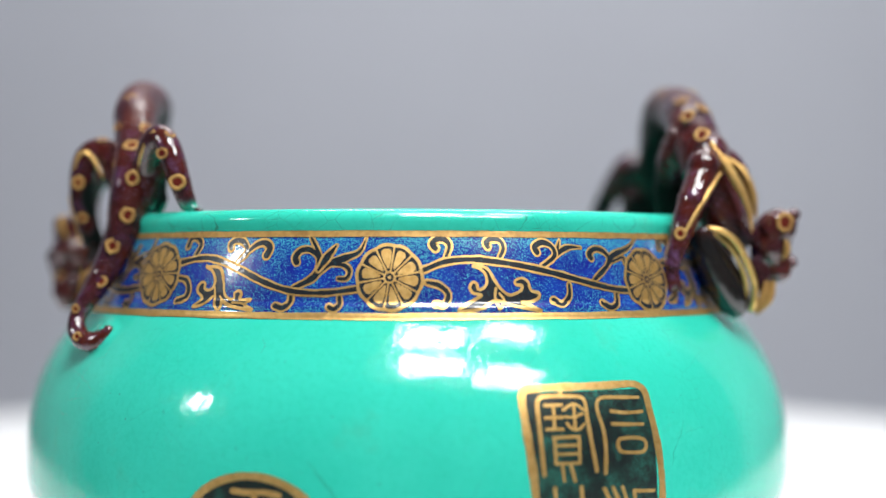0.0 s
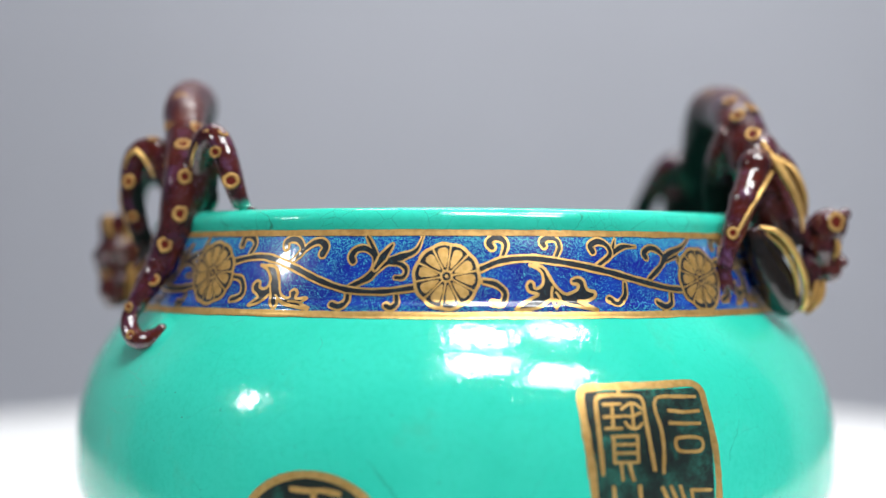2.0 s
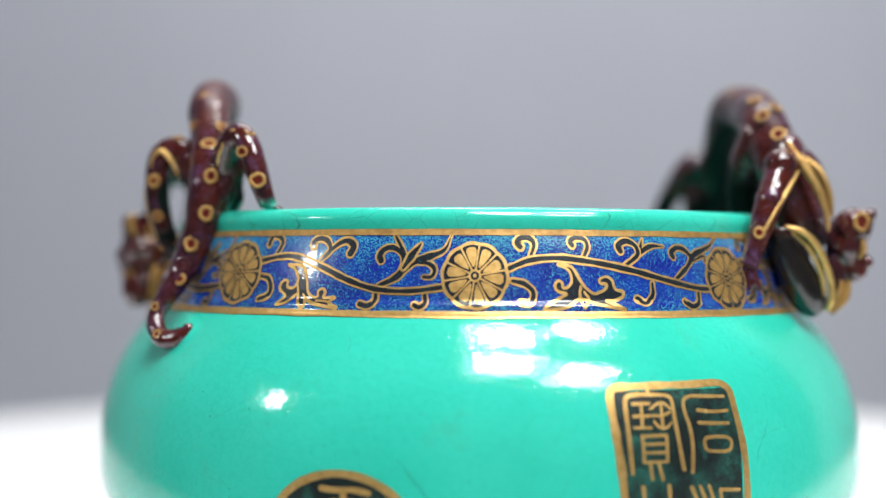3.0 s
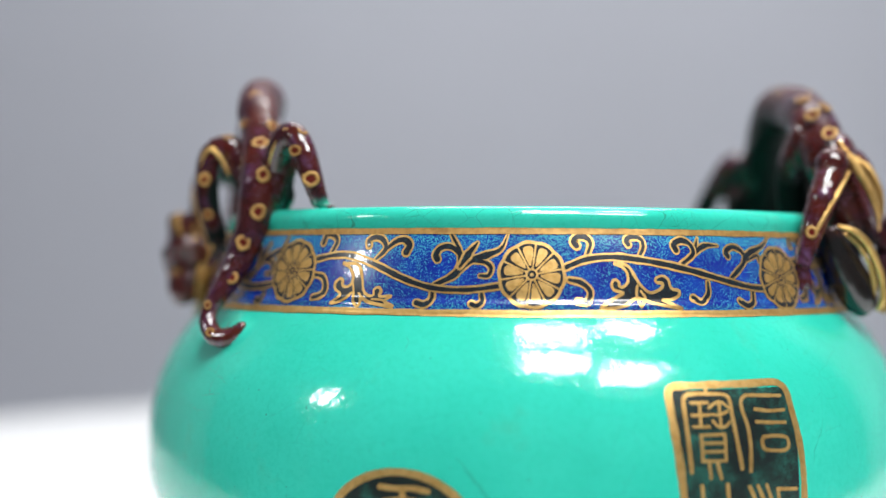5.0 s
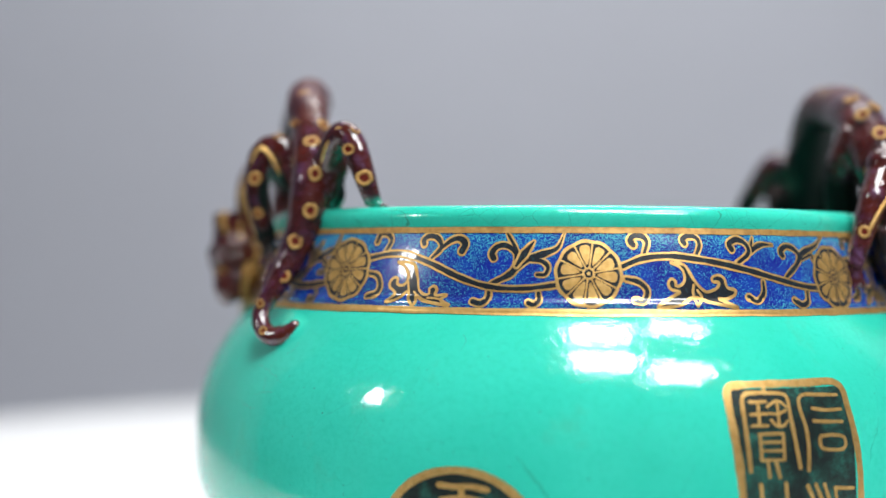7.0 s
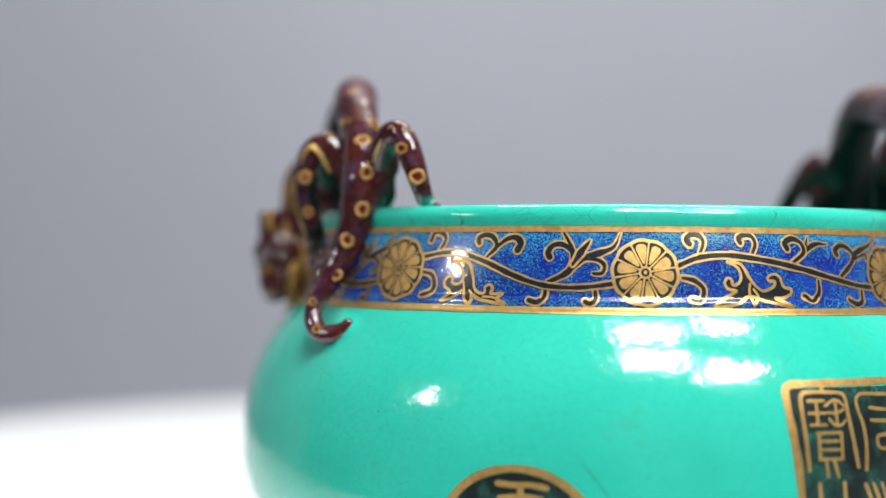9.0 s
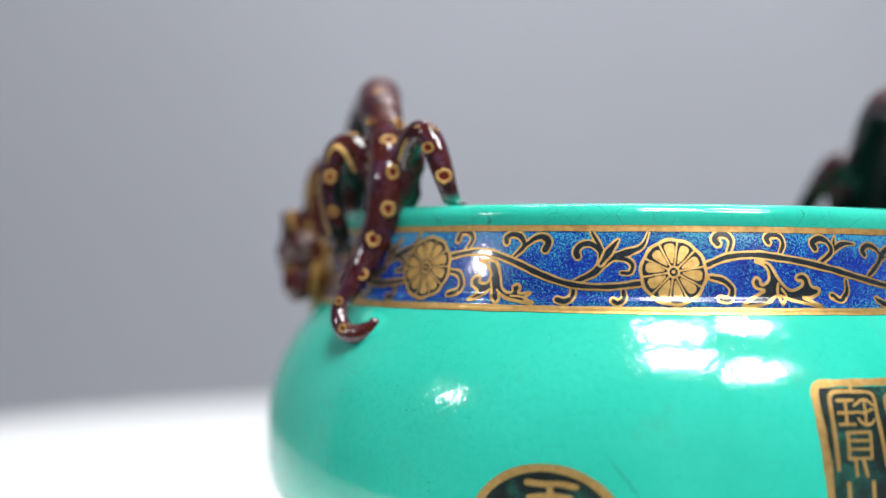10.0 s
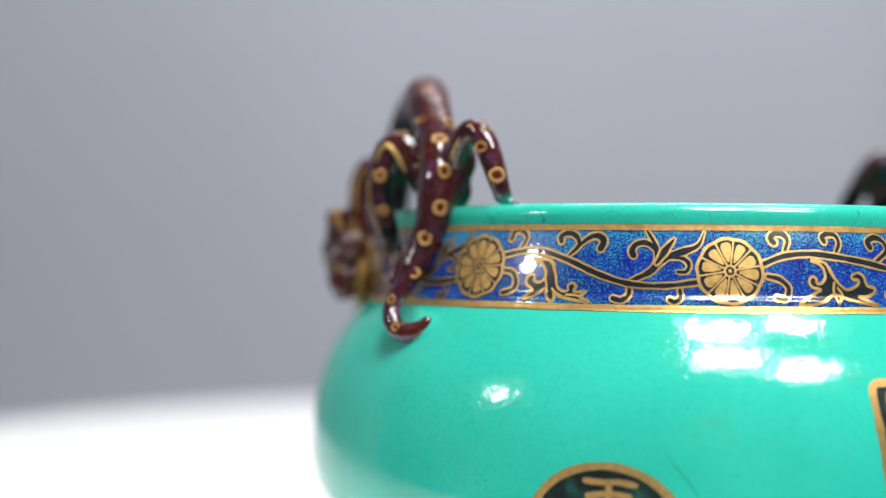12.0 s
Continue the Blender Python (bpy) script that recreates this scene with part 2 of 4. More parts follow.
# ---- the room ----
def room():
    x0, x1, y0, y1, z1 = -2.2, 2.2, -2.0, 1.9, 2.3
    th = 0.1
    specs = (("floor", (x0, x1, y0, y1, FLOOR_Z - th, FLOOR_Z), FLOOR, "grey floor of the photo room"),
             ("ceiling", (x0, x1, y0, y1, z1, z1 + th), CEILING, "white painted ceiling"),
             ("wall_north", (x0 - th, x1 + th, y1, y1 + th, FLOOR_Z - th, z1 + th), WALL, "plain grey backdrop wall, out of focus"),
             ("wall_south", (x0 - th, x1 + th, y0 - th, y0, FLOOR_Z - th, z1 + th), DARK, "plain dark grey wall"),
             ("wall_west_front", (x0 - th, x0, y0, 0.55, FLOOR_Z - th, z1 + th), DARK, "plain dark grey wall"),
             ("wall_west_back", (x0 - th, x0, 0.55, y1, FLOOR_Z - th, z1 + th), WALL, "plain light grey wall"),
             ("wall_east_front", (x1, x1 + th, y0, 0.82, FLOOR_Z - th, z1 + th), DARK, "plain dark grey wall"),
             ("wall_east_back", (x1, x1 + th, 0.82, y1, FLOOR_Z - th, z1 + th), PALE, "plain white painted wall"))
    for name, b, m, label in specs:
        tagged(part(name, box(bmesh.new(), *b), m, None, label, False), kind="structure", category=name.split("_")[0])


room()


def display_table():
    ob = tagged(new("display_table"), "round white display table under the jar, brightly lit", "table")
    ob.location = (0, 0.205, TABLE_Z)
    R = 0.395
    edge = [(R - 0.004 + 0.004 * math.cos(a), -0.004 + 0.004 * math.sin(a)) for a in (math.pi / 2, math.pi / 3, math.pi / 6, 0)]
    prof = [(0.002, 0), (0.2, 0)] + edge + [(R, -0.022), (R - 0.004, -0.026), (0.002, -0.026)]
    part("tabletop", lathe(prof[::-1], 192), TABLE, ob)
    part("pedestal", lathe([(0.05, FLOOR_Z - TABLE_Z + 0.02), (0.04, -0.5), (0.035, -0.2), (0.045, -0.06), (0.09, -0.026)][::-1], 64), TABLE, ob)
    part("base", lathe([(0.002, FLOOR_Z - TABLE_Z), (0.26, FLOOR_Z - TABLE_Z), (0.26, FLOOR_Z - TABLE_Z + 0.012), (0.05, FLOOR_Z - TABLE_Z + 0.03), (0.002, FLOOR_Z - TABLE_Z + 0.03)][::-1], 64), TABLE, ob)
    return ob


display_table()

# ---- the jar: outline of its body ----
Z_LOW, Z_NECK, Z_LINE = 0.062, 0.1032, 0.1226


def radius(z):
    if z >= Z_LINE:
        return 0.0853
    if z >= Z_NECK:
        k = z - 0.110
        r = 0.0890 - 0.222 * k - 5.9 * k * k
        return r + 0.0004 * max(0.0, (0.1046 - z) / 0.0014) ** 2 + 0.00062 / (1 + math.exp((z - 0.1060) / 0.00027))
    if z >= Z_LOW:
        return 0.1063 - 0.0153 * ((z - Z_LOW) / (Z_NECK - Z_LOW)) ** 2.6
    k = (Z_LOW - z) / (Z_LOW - TABLE_Z - 0.006)
    return 0.1063 - 0.041 * k ** 2.3


def on_jar(az, z, lift=0.0):
    """A point of the jar's outside: azimuth in degrees from the front, height, lift off the glaze."""
    e = 2e-4
    lo, hi = max(z - e, TABLE_Z), min(z + e, Z_LINE - 1e-5)
    slope = (radius(hi) - radius(lo)) / (hi - lo)
    k = 1 / math.hypot(1, slope)
    r, z = radius(min(z, Z_LINE - 1e-5)) + lift * k, z - lift * slope * k
    a = radians(az)
    return Vector((r * math.sin(a), -r * math.cos(a), z))


jar = tagged(new("jar"), "turquoise glazed porcelain jar with gilt blue neck band and dragon handles", "jar")
jar.location = (0, 0, TABLE_Z)


def jar_part(name, bm, mats, parent=None, label="", smooth=True):
    ob = part(name, bm, mats, parent or jar, label, smooth)
    if parent is None:
        ob.location = (0, 0, -TABLE_Z)
    return ob


def levels(a, b, n):
    return [a + (b - a) * i / n for i in range(n + 1)]


foot = TABLE_Z + 0.006
jar_part("body", lathe([(0.060, foot + 0.001), (0.0632, foot)] + [(radius(z), z) for z in levels(foot + 0.001, Z_NECK, 90)]), GLAZE, None, "turquoise crackled glaze body")
jar_part("foot_ring", lathe([(0.056, foot + 0.002), (0.056, TABLE_Z + 0.0008), (0.0568, TABLE_Z), (0.0612, TABLE_Z), (0.062, TABLE_Z + 0.0008), (0.0632, foot)][::-1] ), GLAZE)
jar_part("neck_band", lathe([(radius(z), z) for z in levels(Z_NECK, Z_LINE - 1e-6, 110)]), BLUE, None, "speckled cobalt blue enamel band")
rim = [(0.08522, Z_LINE), (0.08528, 0.1234), (0.08536, 0.1242), (0.08542, 0.1250), (0.0854, 0.1257), (0.0852, 0.12635), (0.0848, 0.1270), (0.0842, 0.1276),
       (0.0835, 0.12805), (0.0828, 0.1282), (0.0820, 0.1281), (0.0813, 0.1276), (0.0809, 0.1269), (0.0808, 0.1260), (0.0806, 0.124), (0.082, 0.115), (0.085, 0.104),
       (0.094, 0.088), (0.099, 0.070), (0.098, 0.052), (0.088, 0.034), (0.066, 0.025), (0.03, 0.022), (0.001, 0.022)]
rim = rim[:1] + [(r, z - 0.0003) for r, z in rim[1:]]
jar_part("rim", lathe(rim), GLAZE, None, "rolled turquoise rim")


# ---- painted ornament, laid on the glaze ----
MM = math.pi / 180 * 88.4   # millimetres of arc in one degree round the neck


def plane_point(u, h, lift, body):
    return on_jar(u / MM, (h if body else h + 103.2) / 1000, lift / 2200)


def ribbon(bm, line, widths, lift, slot, body, rows=2):
    """A painted strip along line (u, h in mm) with half widths, rounded at its ends."""
    n = len(line)
    pts, half = [np.array(p[:2]) for p in line], list(widths)
    tang = []
    for i in range(n):
        d = pts[min(i + 1, n - 1)] - pts[max(i - 1, 0)]
        tang.append(d / (np.linalg.norm(d) + 1e-9))
    cols = []
    for k in (1.0, 0.8, 0.45):
        cols.append((pts[0] - tang[0] * half[0] * k, tang[0], half[0] * math.sqrt(1 - k * k) + 1e-3))
    cols += [(pts[i], tang[i], half[i]) for i in range(n)]
    for k in (0.45, 0.8, 1.0):
        cols.append((pts[-1] + tang[-1] * half[-1] * k, tang[-1], half[-1] * math.sqrt(1 - k * k) + 1e-3))
    prev = None
    for p, t, w in cols:
        s = np.array((-t[1], t[0]))
        row = [bm.verts.new(plane_point(*(p + s * w * (2 * j / rows - 1)), lift, body)) for j in range(rows + 1)]
        if prev:
            for j in range(rows):
                f = bm.faces.new((prev[j], row[j], row[j + 1], prev[j + 1]))
                f.material_index = slot
        prev = row


def wobble(i, seed, amount):
    return amount * noise.noise((i * 0.17, seed * 7.3, 0.5))


def stroke(name, pts, w0=0.5, w1=0.5, w2=0.45, rim_w=0.47, body=False, parent=None, shift=0.0, scale=1.0, label=""):
    """A brush stroke (degrees, mm): black enamel with a gilt outline; half widths at start, middle and end."""
    seed = random.random() * 50
    line = spline([((a * scale + shift) * MM, h) for a, h in pts], 0.35)
    n = len(line)
    widths = []
    for i in range(n):
        s = i / (n - 1)
        w = w0 + (w1 - w0) * s * 2 if s < 0.5 else w1 + (w2 - w1) * (s - 0.5) * 2
        widths.append(max(0.02, w * (1 + wobble(i, seed, 0.25))))
    base = {"vine": 0.26, "curl": 0.18, "pod": 0.18}.get(name, 0.10)
    widths = [w * (0.95 if name.startswith("leaf") else 0.9) for w in widths]
    rim_w = rim_w * 0.86 if name.startswith("leaf") else rim_w
    bm = bmesh.new()
    ribbon(bm, line, [w + rim_w * (1 + wobble(i, seed + 9, 0.35)) for i, w in enumerate(widths)], base, 0, body)
    if max(w0, w1, w2) > 0.1:
        ribbon(bm, line, widths, base + 0.05, 1, body)
    return jar_part(name, bm, [GOLD, BLACK], parent, label)


def gilt(name, pts, w=0.45, body=True, parent=None, lift=0.20):
    """A plain gilt line (degrees, mm)."""
    seed = random.random() * 50
    line = spline([(a * MM, h) for a, h in pts], 0.4)
    bm = bmesh.new()
    ribbon(bm, line, [w * 0.86 * (1 + wobble(i, seed, 0.2)) for i in range(len(line))], lift, 0, body)
    return jar_part(name, bm, GOLD, parent)


def painted_leaf(name, outline, shift=0.0, scale=1.0, w=0.36):
    """A leaf of black enamel with many lobes inside a gilt outline (degrees, mm)."""
    seed = random.random() * 50
    corners = [((a * scale + shift) * MM, h) for a, h in outline]
    line = spline(corners + corners[:1], 0.35)
    xs, ys = [p[0] for p in line], [p[1] for p in line]

    def inside(u, h):
        odd = False
        for i in range(len(line) - 1):
            if (ys[i] > h) != (ys[i + 1] > h) and u < xs[i] + (h - ys[i]) / (ys[i + 1] - ys[i]) * (xs[i + 1] - xs[i]):
                odd = not odd
        return odd

    bm = bmesh.new()
    cell, verts = 0.30, {}
    u0, h0 = min(xs), min(ys)

    def vert(i, j):
        if (i, j) not in verts:
            verts[i, j] = bm.verts.new(plane_point(u0 + i * cell, h0 + j * cell, 0.15, False))
        return verts[i, j]

    for i in range(int((max(xs) - u0) / cell) + 1):
        for j in range(int((max(ys) - h0) / cell) + 1):
            if inside(u0 + (i + 0.5) * cell, h0 + (j + 0.5) * cell):
                bm.faces.new((vert(i, j), vert(i + 1, j), vert(i + 1, j + 1), vert(i, j + 1))).material_index = 1
    ribbon(bm, line, [w * (1 + wobble(i, seed, 0.3)) for i in range(len(line))], 0.22, 0, False)
    return jar_part(name, bm, [GOLD, BLACK])


def ring_line(name, z0, z1, mat):
    """A gilt line right round the neck with a hand-drawn edge."""
    bm = bmesh.new()
    n, prev, first = 540, None, None
    for i in range(n):
        az = 360 * i / n
        p = (math.cos(radians(az)) * 14, math.sin(radians(az)) * 14, z0 * 900)
        d0, d1 = 0.00016 * noise.noise(p), 0.00016 * noise.noise((p[0], p[1], p[2] + 5))
        row = [bm.verts.new(on_jar(az, z0 + d0 + (z1 + d1 - z0 - d0) * k / 4, 0.00015)) for k in range(5)]
        if prev:
            for k in range(4):
                bm.faces.new((prev[k], row[k], row[k + 1], prev[k + 1]))
        first, prev = first or row, row
    for k in range(4):
        bm.faces.new((prev[k], first[k], first[k + 1], prev[k + 1]))
    return jar_part(name, bm, mat, None, "hand-drawn gilt line")


ring_line("lower_line", 0.1026, 0.1042, GOLD)
# browner gilt: its colour holds the dark reflection below the rim
ring_line("upper_line", 0.12130, 0.12272, DULL_GILT)


def disc(bm, cu, ch, rf, lift, slot, body=False, n=60, rings=7):
    """A painted disc whose outline is given by rf(angle)."""
    centre = bm.verts.new(plane_point(cu, ch, lift, body))
    prev = None
    for k in range(1, rings + 1):
        row = []
        for i in range(n):
            a = 2 * math.pi * i / n
            r = rf(a) * k / rings
            row.append(bm.verts.new(plane_point(cu + r * math.cos(a), ch + r * math.sin(a), lift, body)))
        for i in range(n):
            j = (i + 1) % n
            f = bm.faces.new((centre, row[i], row[j]) if prev is None else (prev[i], row[i], row[j], prev[j]))
            f.material_index = slot
        prev = row


def flower(az, h=8.9, R=7.85, turn=0.0, petals=10):
    """A ten-petalled gilt flower on black."""
    bm = bmesh.new()
    u = az * MM
    disc(bm, u, h, lambda a: R * (0.955 + 0.045 * abs(math.cos((a - turn) * petals / 2))), 0.34, 0, n=120, rings=16)
    disc(bm, u, h, lambda a: (R - 0.72) * (0.955 + 0.035 * abs(math.cos((a - turn) * petals / 2))), 0.40, 1, n=120, rings=16)
    fl = jar_part("flower", bm, [GOLD, BLACK], None, "gilt flower with ten petals outlined in black")
    for k in range(petals):
        a = turn + 2 * math.pi * k / petals
        j = random.uniform(-0.03, 0.03)
        lean, out = a + j, random.uniform(5.9, 6.3) * R / 7.6
        half = 0.205 + random.uniform(-0.015, 0.02)
        bm = bmesh.new()
        prev = None
        for s in range(16):
            r = 2.05 + (out - 2.05) * s / 15
            wid = half * (0.50 + 0.5 * min(1, s / 5.0))
            if s >= 13:
                wid *= (0.93, 0.80, 0.45)[s - 13]
            row = []
            for q in range(7):
                b = lean + wid * (q / 3 - 1)
                row.append(bm.verts.new(plane_point(u + r * math.cos(b), h + r * math.sin(b), 0.46, False)))
            if prev:
                for q in range(6):
                    bm.faces.new((prev[q], row[q], row[q + 1], prev[q + 1]))
            prev = row
        part("petal", bm, GOLD, fl)
        b = a + math.pi / petals + random.uniform(-0.03, 0.03)
        line = spline([(u + r * math.cos(b), h + r * math.sin(b)) for r in (1.3, 3.2, 5.0, R - 0.4)], 0.5)
        bm = bmesh.new()
        ribbon(bm, line, [0.21] * len(line), 0.45, 0, False)
        part("spoke", bm, GOLD, fl)
    bm = bmesh.new()
    disc(bm, u, h, lambda a: 1.45, 0.48, 0, n=28, rings=3)
    disc(bm, u, h, lambda a: 0.95, 0.52, 1, n=24, rings=2)
    disc(bm, u, h, lambda a: 0.42, 0.56, 0, n=16, rings=1)
    part("flower_centre", bm, [GOLD, BLACK], fl)
    return fl


def scroll_a(shift=0.0, scale=1.0):
    """The leafy scroll from one flower to the next, with the spray before the flower."""
    def s(name, pts, w0=0.5, w1=0.5, w2=0.45):
        return stroke(name, pts, w0, w1, w2, shift=shift, scale=scale)
    s("vine", [(-37.0, 12.2), (-33.3, 13.2), (-30.0, 13.0), (-25.7, 11.0), (-20.7, 7.8), (-16.2, 5.8), (-11.1, 5.4), (-5.8, 6.4)], 0.55, 0.6, 0.5)
    s("curl", [(-34.2, 13.8), (-33.5, 16.4), (-34.5, 18.0), (-35.9, 18.0), (-36.3, 16.1)], 0.4, 0.55, 0.62)
    s("curl", [(-25.8, 12.1), (-24.3, 14.7), (-25.1, 16.9), (-26.5, 17.4), (-27.5, 16.6), (-27.3, 15.5)], 0.35, 0.6, 0.6)
    s("curl", [(-24.3, 14.5), (-22.8, 16.3), (-21.4, 16.8), (-20.4, 15.6), (-20.8, 13.9)], 0.4, 0.65, 0.85)
    s("leaf", [(-15.8, 6.5), (-12.9, 8.9), (-12.0, 11.9), (-12.5, 14.7), (-13.8, 18.0)], 0.5, 0.75, 0.25)
    s("leaf_curl", [(-12.2, 11.5), (-12.5, 13.8), (-13.9, 15.2), (-15.3, 14.9), (-16.0, 13.4), (-15.7, 12.3)], 0.4, 0.6, 0.7)
    s("pod", [(-12.2, 10.6), (-10.9, 13.7), (-9.7, 16.1)], 0.35, 0.9, 0.15)
    s("leaf", [(-12.7, 9.1), (-10.5, 12.0), (-8.0, 13.4), (-6.1, 14.8), (-5.1, 18.2)], 0.45, 0.8, 0.05)
    s("leaf_curl", [(-10.0, 11.9), (-8.3, 11.6), (-7.5, 10.3), (-7.9, 8.7), (-9.1, 8.6)], 0.3, 0.5, 0.35)
    s("curl", [(-37.1, 8.6), (-35.1, 8.0), (-34.3, 5.7), (-34.9, 3.8), (-36.5, 3.2)], 0.4, 0.6, 0.6)
    painted_leaf("leaf", [(-31.4, 11.3), (-30.1, 10.2), (-29.3, 8.2), (-29.5, 6.5), (-30.3, 5.8), (-31.1, 6.2), (-31.1, 7.3), (-31.7, 7.7), (-32.4, 6.8), (-32.4, 5.4), (-31.3, 3.9), (-32.7, 1.9), (-30.7, 2.6), (-29.1, 4.5),
                          (-28.8, 2.8), (-27.9, 1.3), (-27.4, 2.4), (-27.6, 3.5), (-25.9, 2.3), (-22.0, 1.4), (-23.4, 2.6), (-22.5, 3.8), (-24.4, 3.7), (-24.2, 4.9), (-24.7, 5.8), (-25.5, 5.1), (-25.4, 4.1), (-26.2, 3.8),
                          (-27.2, 5.0), (-27.7, 8.0), (-28.7, 10.9)], shift, scale)
    for vein in ([(-29.2, 6.6), (-28.9, 4.6), (-28.8, 3.2)], [(-28.0, 4.4), (-27.4, 3.4)], [(-25.6, 3.0), (-24.2, 2.9), (-23.2, 2.6)]):
        gilt("leaf_vein", [(a * scale + shift, h) for a, h in vein], 0.30, False, None, 0.27)
    s("curl", [(-16.1, 5.1), (-16.2, 3.2), (-17.2, 2.0), (-18.4, 2.4)], 0.4, 0.55, 0.6)
    s("curl", [(-8.8, 4.5), (-8.7, 2.8), (-9.5, 1.8), (-10.2, 2.3)], 0.4, 0.5, 0.5)


def scroll_b(shift=0.0, scale=1.0):
    """The other scroll, with two small curls and a wide leaf under the vine."""
    def s(name, pts, w0=0.5, w1=0.5, w2=0.45):
        return stroke(name, pts, w0, w1, w2, shift=shift, scale=scale)
    s("vine", [(3.4, 10.6), (6.5, 12.4), (10.3, 13.0), (14.2, 12.5), (18.8, 11.4), (23.4, 9.9), (28.4, 8.0), (33.9, 6.2), (38.6, 5.7)], 0.6, 0.62, 0.5)
    s("curl", [(6.7, 13.4), (7.3, 16.0), (6.6, 17.5), (5.3, 17.5), (4.7, 16.4), (5.2, 15.5)], 0.4, 0.6, 0.7)
    s("curl", [(14.9, 13.4), (15.6, 15.6), (15.2, 17.3), (13.9, 17.7), (12.9, 16.9), (13.2, 15.9)], 0.4, 0.5, 0.6)
    s("curl", [(21.6, 11.4), (23.9, 13.9), (23.6, 16.1), (22.1, 17.0), (20.7, 16.0), (21.0, 14.7)], 0.4, 0.6, 0.75)
    s("leaf", [(24.0, 14.0), (26.3, 15.8), (28.8, 15.9)], 0.6, 0.6, 0.05)
    s("leaf", [(24.4, 14.8), (25.2, 17.6)], 0.5, 0.35, 0.05)
    s("leaf", [(30.5, 8.4), (33.1, 11.3), (34.9, 14.0), (38.5, 15.9), (40.8, 18.2)], 0.4, 0.7, 0.05)
    s("leaf_curl", [(34.3, 13.2), (33.1, 15.1), (31.5, 15.6), (30.2, 14.4), (30.5, 13.4)], 0.45, 0.6, 0.65)
    s("leaf_curl", [(34.5, 12.6), (36.9, 13.7), (37.1, 12.4)], 0.3, 0.35, 0.25)
    s("curl", [(3.9, 7.8), (5.7, 7.1), (6.9, 5.2), (6.4, 2.9), (5.1, 3.0)], 0.4, 0.65, 0.5)
    painted_leaf("leaf", [(10.8, 11.5), (12.0, 10.6), (12.6, 9.3), (12.6, 7.5), (12.0, 6.4), (11.3, 6.3), (11.2, 7.4), (10.6, 7.9), (10.1, 6.8), (10.5, 5.5), (11.8, 4.9), (10.9, 4.1), (8.3, 1.5), (11.6, 1.9), (13.8, 3.7),
                          (16.3, 2.6), (20.7, 1.4), (17.8, 3.3), (19.2, 3.4), (20.5, 4.3), (20.6, 5.4), (19.4, 6.0), (19.0, 8.0), (18.1, 8.8), (17.0, 8.2), (17.1, 7.3), (18.0, 7.1), (17.9, 6.2), (17.1, 5.4), (15.9, 5.0),
                          (14.7, 6.4), (13.9, 8.2), (12.8, 11.0)], shift, scale)
    for vein in ([(14.0, 6.5), (13.8, 4.6), (14.2, 1.9)], [(14.5, 5.3), (15.1, 3.7), (14.3, 1.7)]):
        gilt("leaf_vein", [(a * scale + shift, h) for a, h in vein], 0.36, False, None, 0.27)
    s("curl", [(25.8, 7.3), (25.6, 4.6), (24.3, 2.9), (22.9, 3.7)], 0.35, 0.55, 0.7)
    s("curl", [(34.4, 5.3), (34.1, 2.9), (32.7, 1.9), (31.4, 2.9)], 0.35, 0.55, 0.65)


FLOWERS = [-41.8, -1.56, 41.4] + [41.4 + 39.6 * k for k in range(1, 7)]
for k, az in enumerate(FLOWERS):
    flower(az, (9.4, 8.9, 8.3)[k] if k < 3 else 8.9, turn=0.35 + 0.13 * k)
scroll_a()
scroll_b()
for k in range(7):
    a0 = 41.4 + 39.6 * k
    if k % 2:
        scroll_b(a0 + 1.6 * 0.92, 0.92)
    else:
        scroll_a(a0 + 41.4, 1.0)


# ---- painted seals on the body ----
def seal_frame(az0, az1, z0, z1):
    """A leaning rectangular seal: black panel, broad gilt border."""
    bm = bmesh.new()
    n = 48
    grid = [[bm.verts.new(on_jar(az0 + (az1 - az0) * i / n + 0.4 * (1 - j / n), (z0 + (z1 - z0) * j / n) / 1000, 0.00004)) for i in range(n + 1)] for j in range(n + 1)]
    for j in range(n):
        for i in range(n):
            bm.faces.new((grid[j][i], grid[j][i + 1], grid[j + 1][i + 1], grid[j + 1][i]))
    return jar_part("seal_panel", bm, SEAL, None, "mottled black-green seal panel with gilt border")


seal = seal_frame(15.5, 32.6, 40.0, 87.2)


def sg(name, pts, w=0.48, lift=0.24):
    return gilt(name, pts, w, True, seal, lift)


sg("seal_border", [(16.6, 39.4), (16.4, 58.0), (15.9, 69.4), (15.4, 77.0), (15.1, 83.0), (15.1, 86.6), (15.7, 87.8), (17.0, 88.1), (21.0, 88.2), (26.4, 88.2), (30.5, 88.3), (31.9, 87.7), (32.6, 86.2), (32.7, 82.3), (33.1, 76.1), (33.4, 70.6), (33.6, 62.8), (33.7, 39.4)], 0.92, 0.21)
sg("seal_border", [(16.6, 39.4), (24.65, 38.8), (33.7, 39.4)], 0.95, 0.27)
sg("seal_stroke", [(17.2, 69.9), (17.0, 75.7), (16.9, 80.4), (16.9, 84.5), (17.3, 86.0), (18.3, 86.4), (20.8, 86.3), (22.7, 86.0), (23.3, 84.9), (23.3, 81.1), (23.6, 75.1), (24.0, 70.2)], 0.50)
sg("seal_stroke", [(20.2, 87.3), (20.2, 86.4)], 0.46)
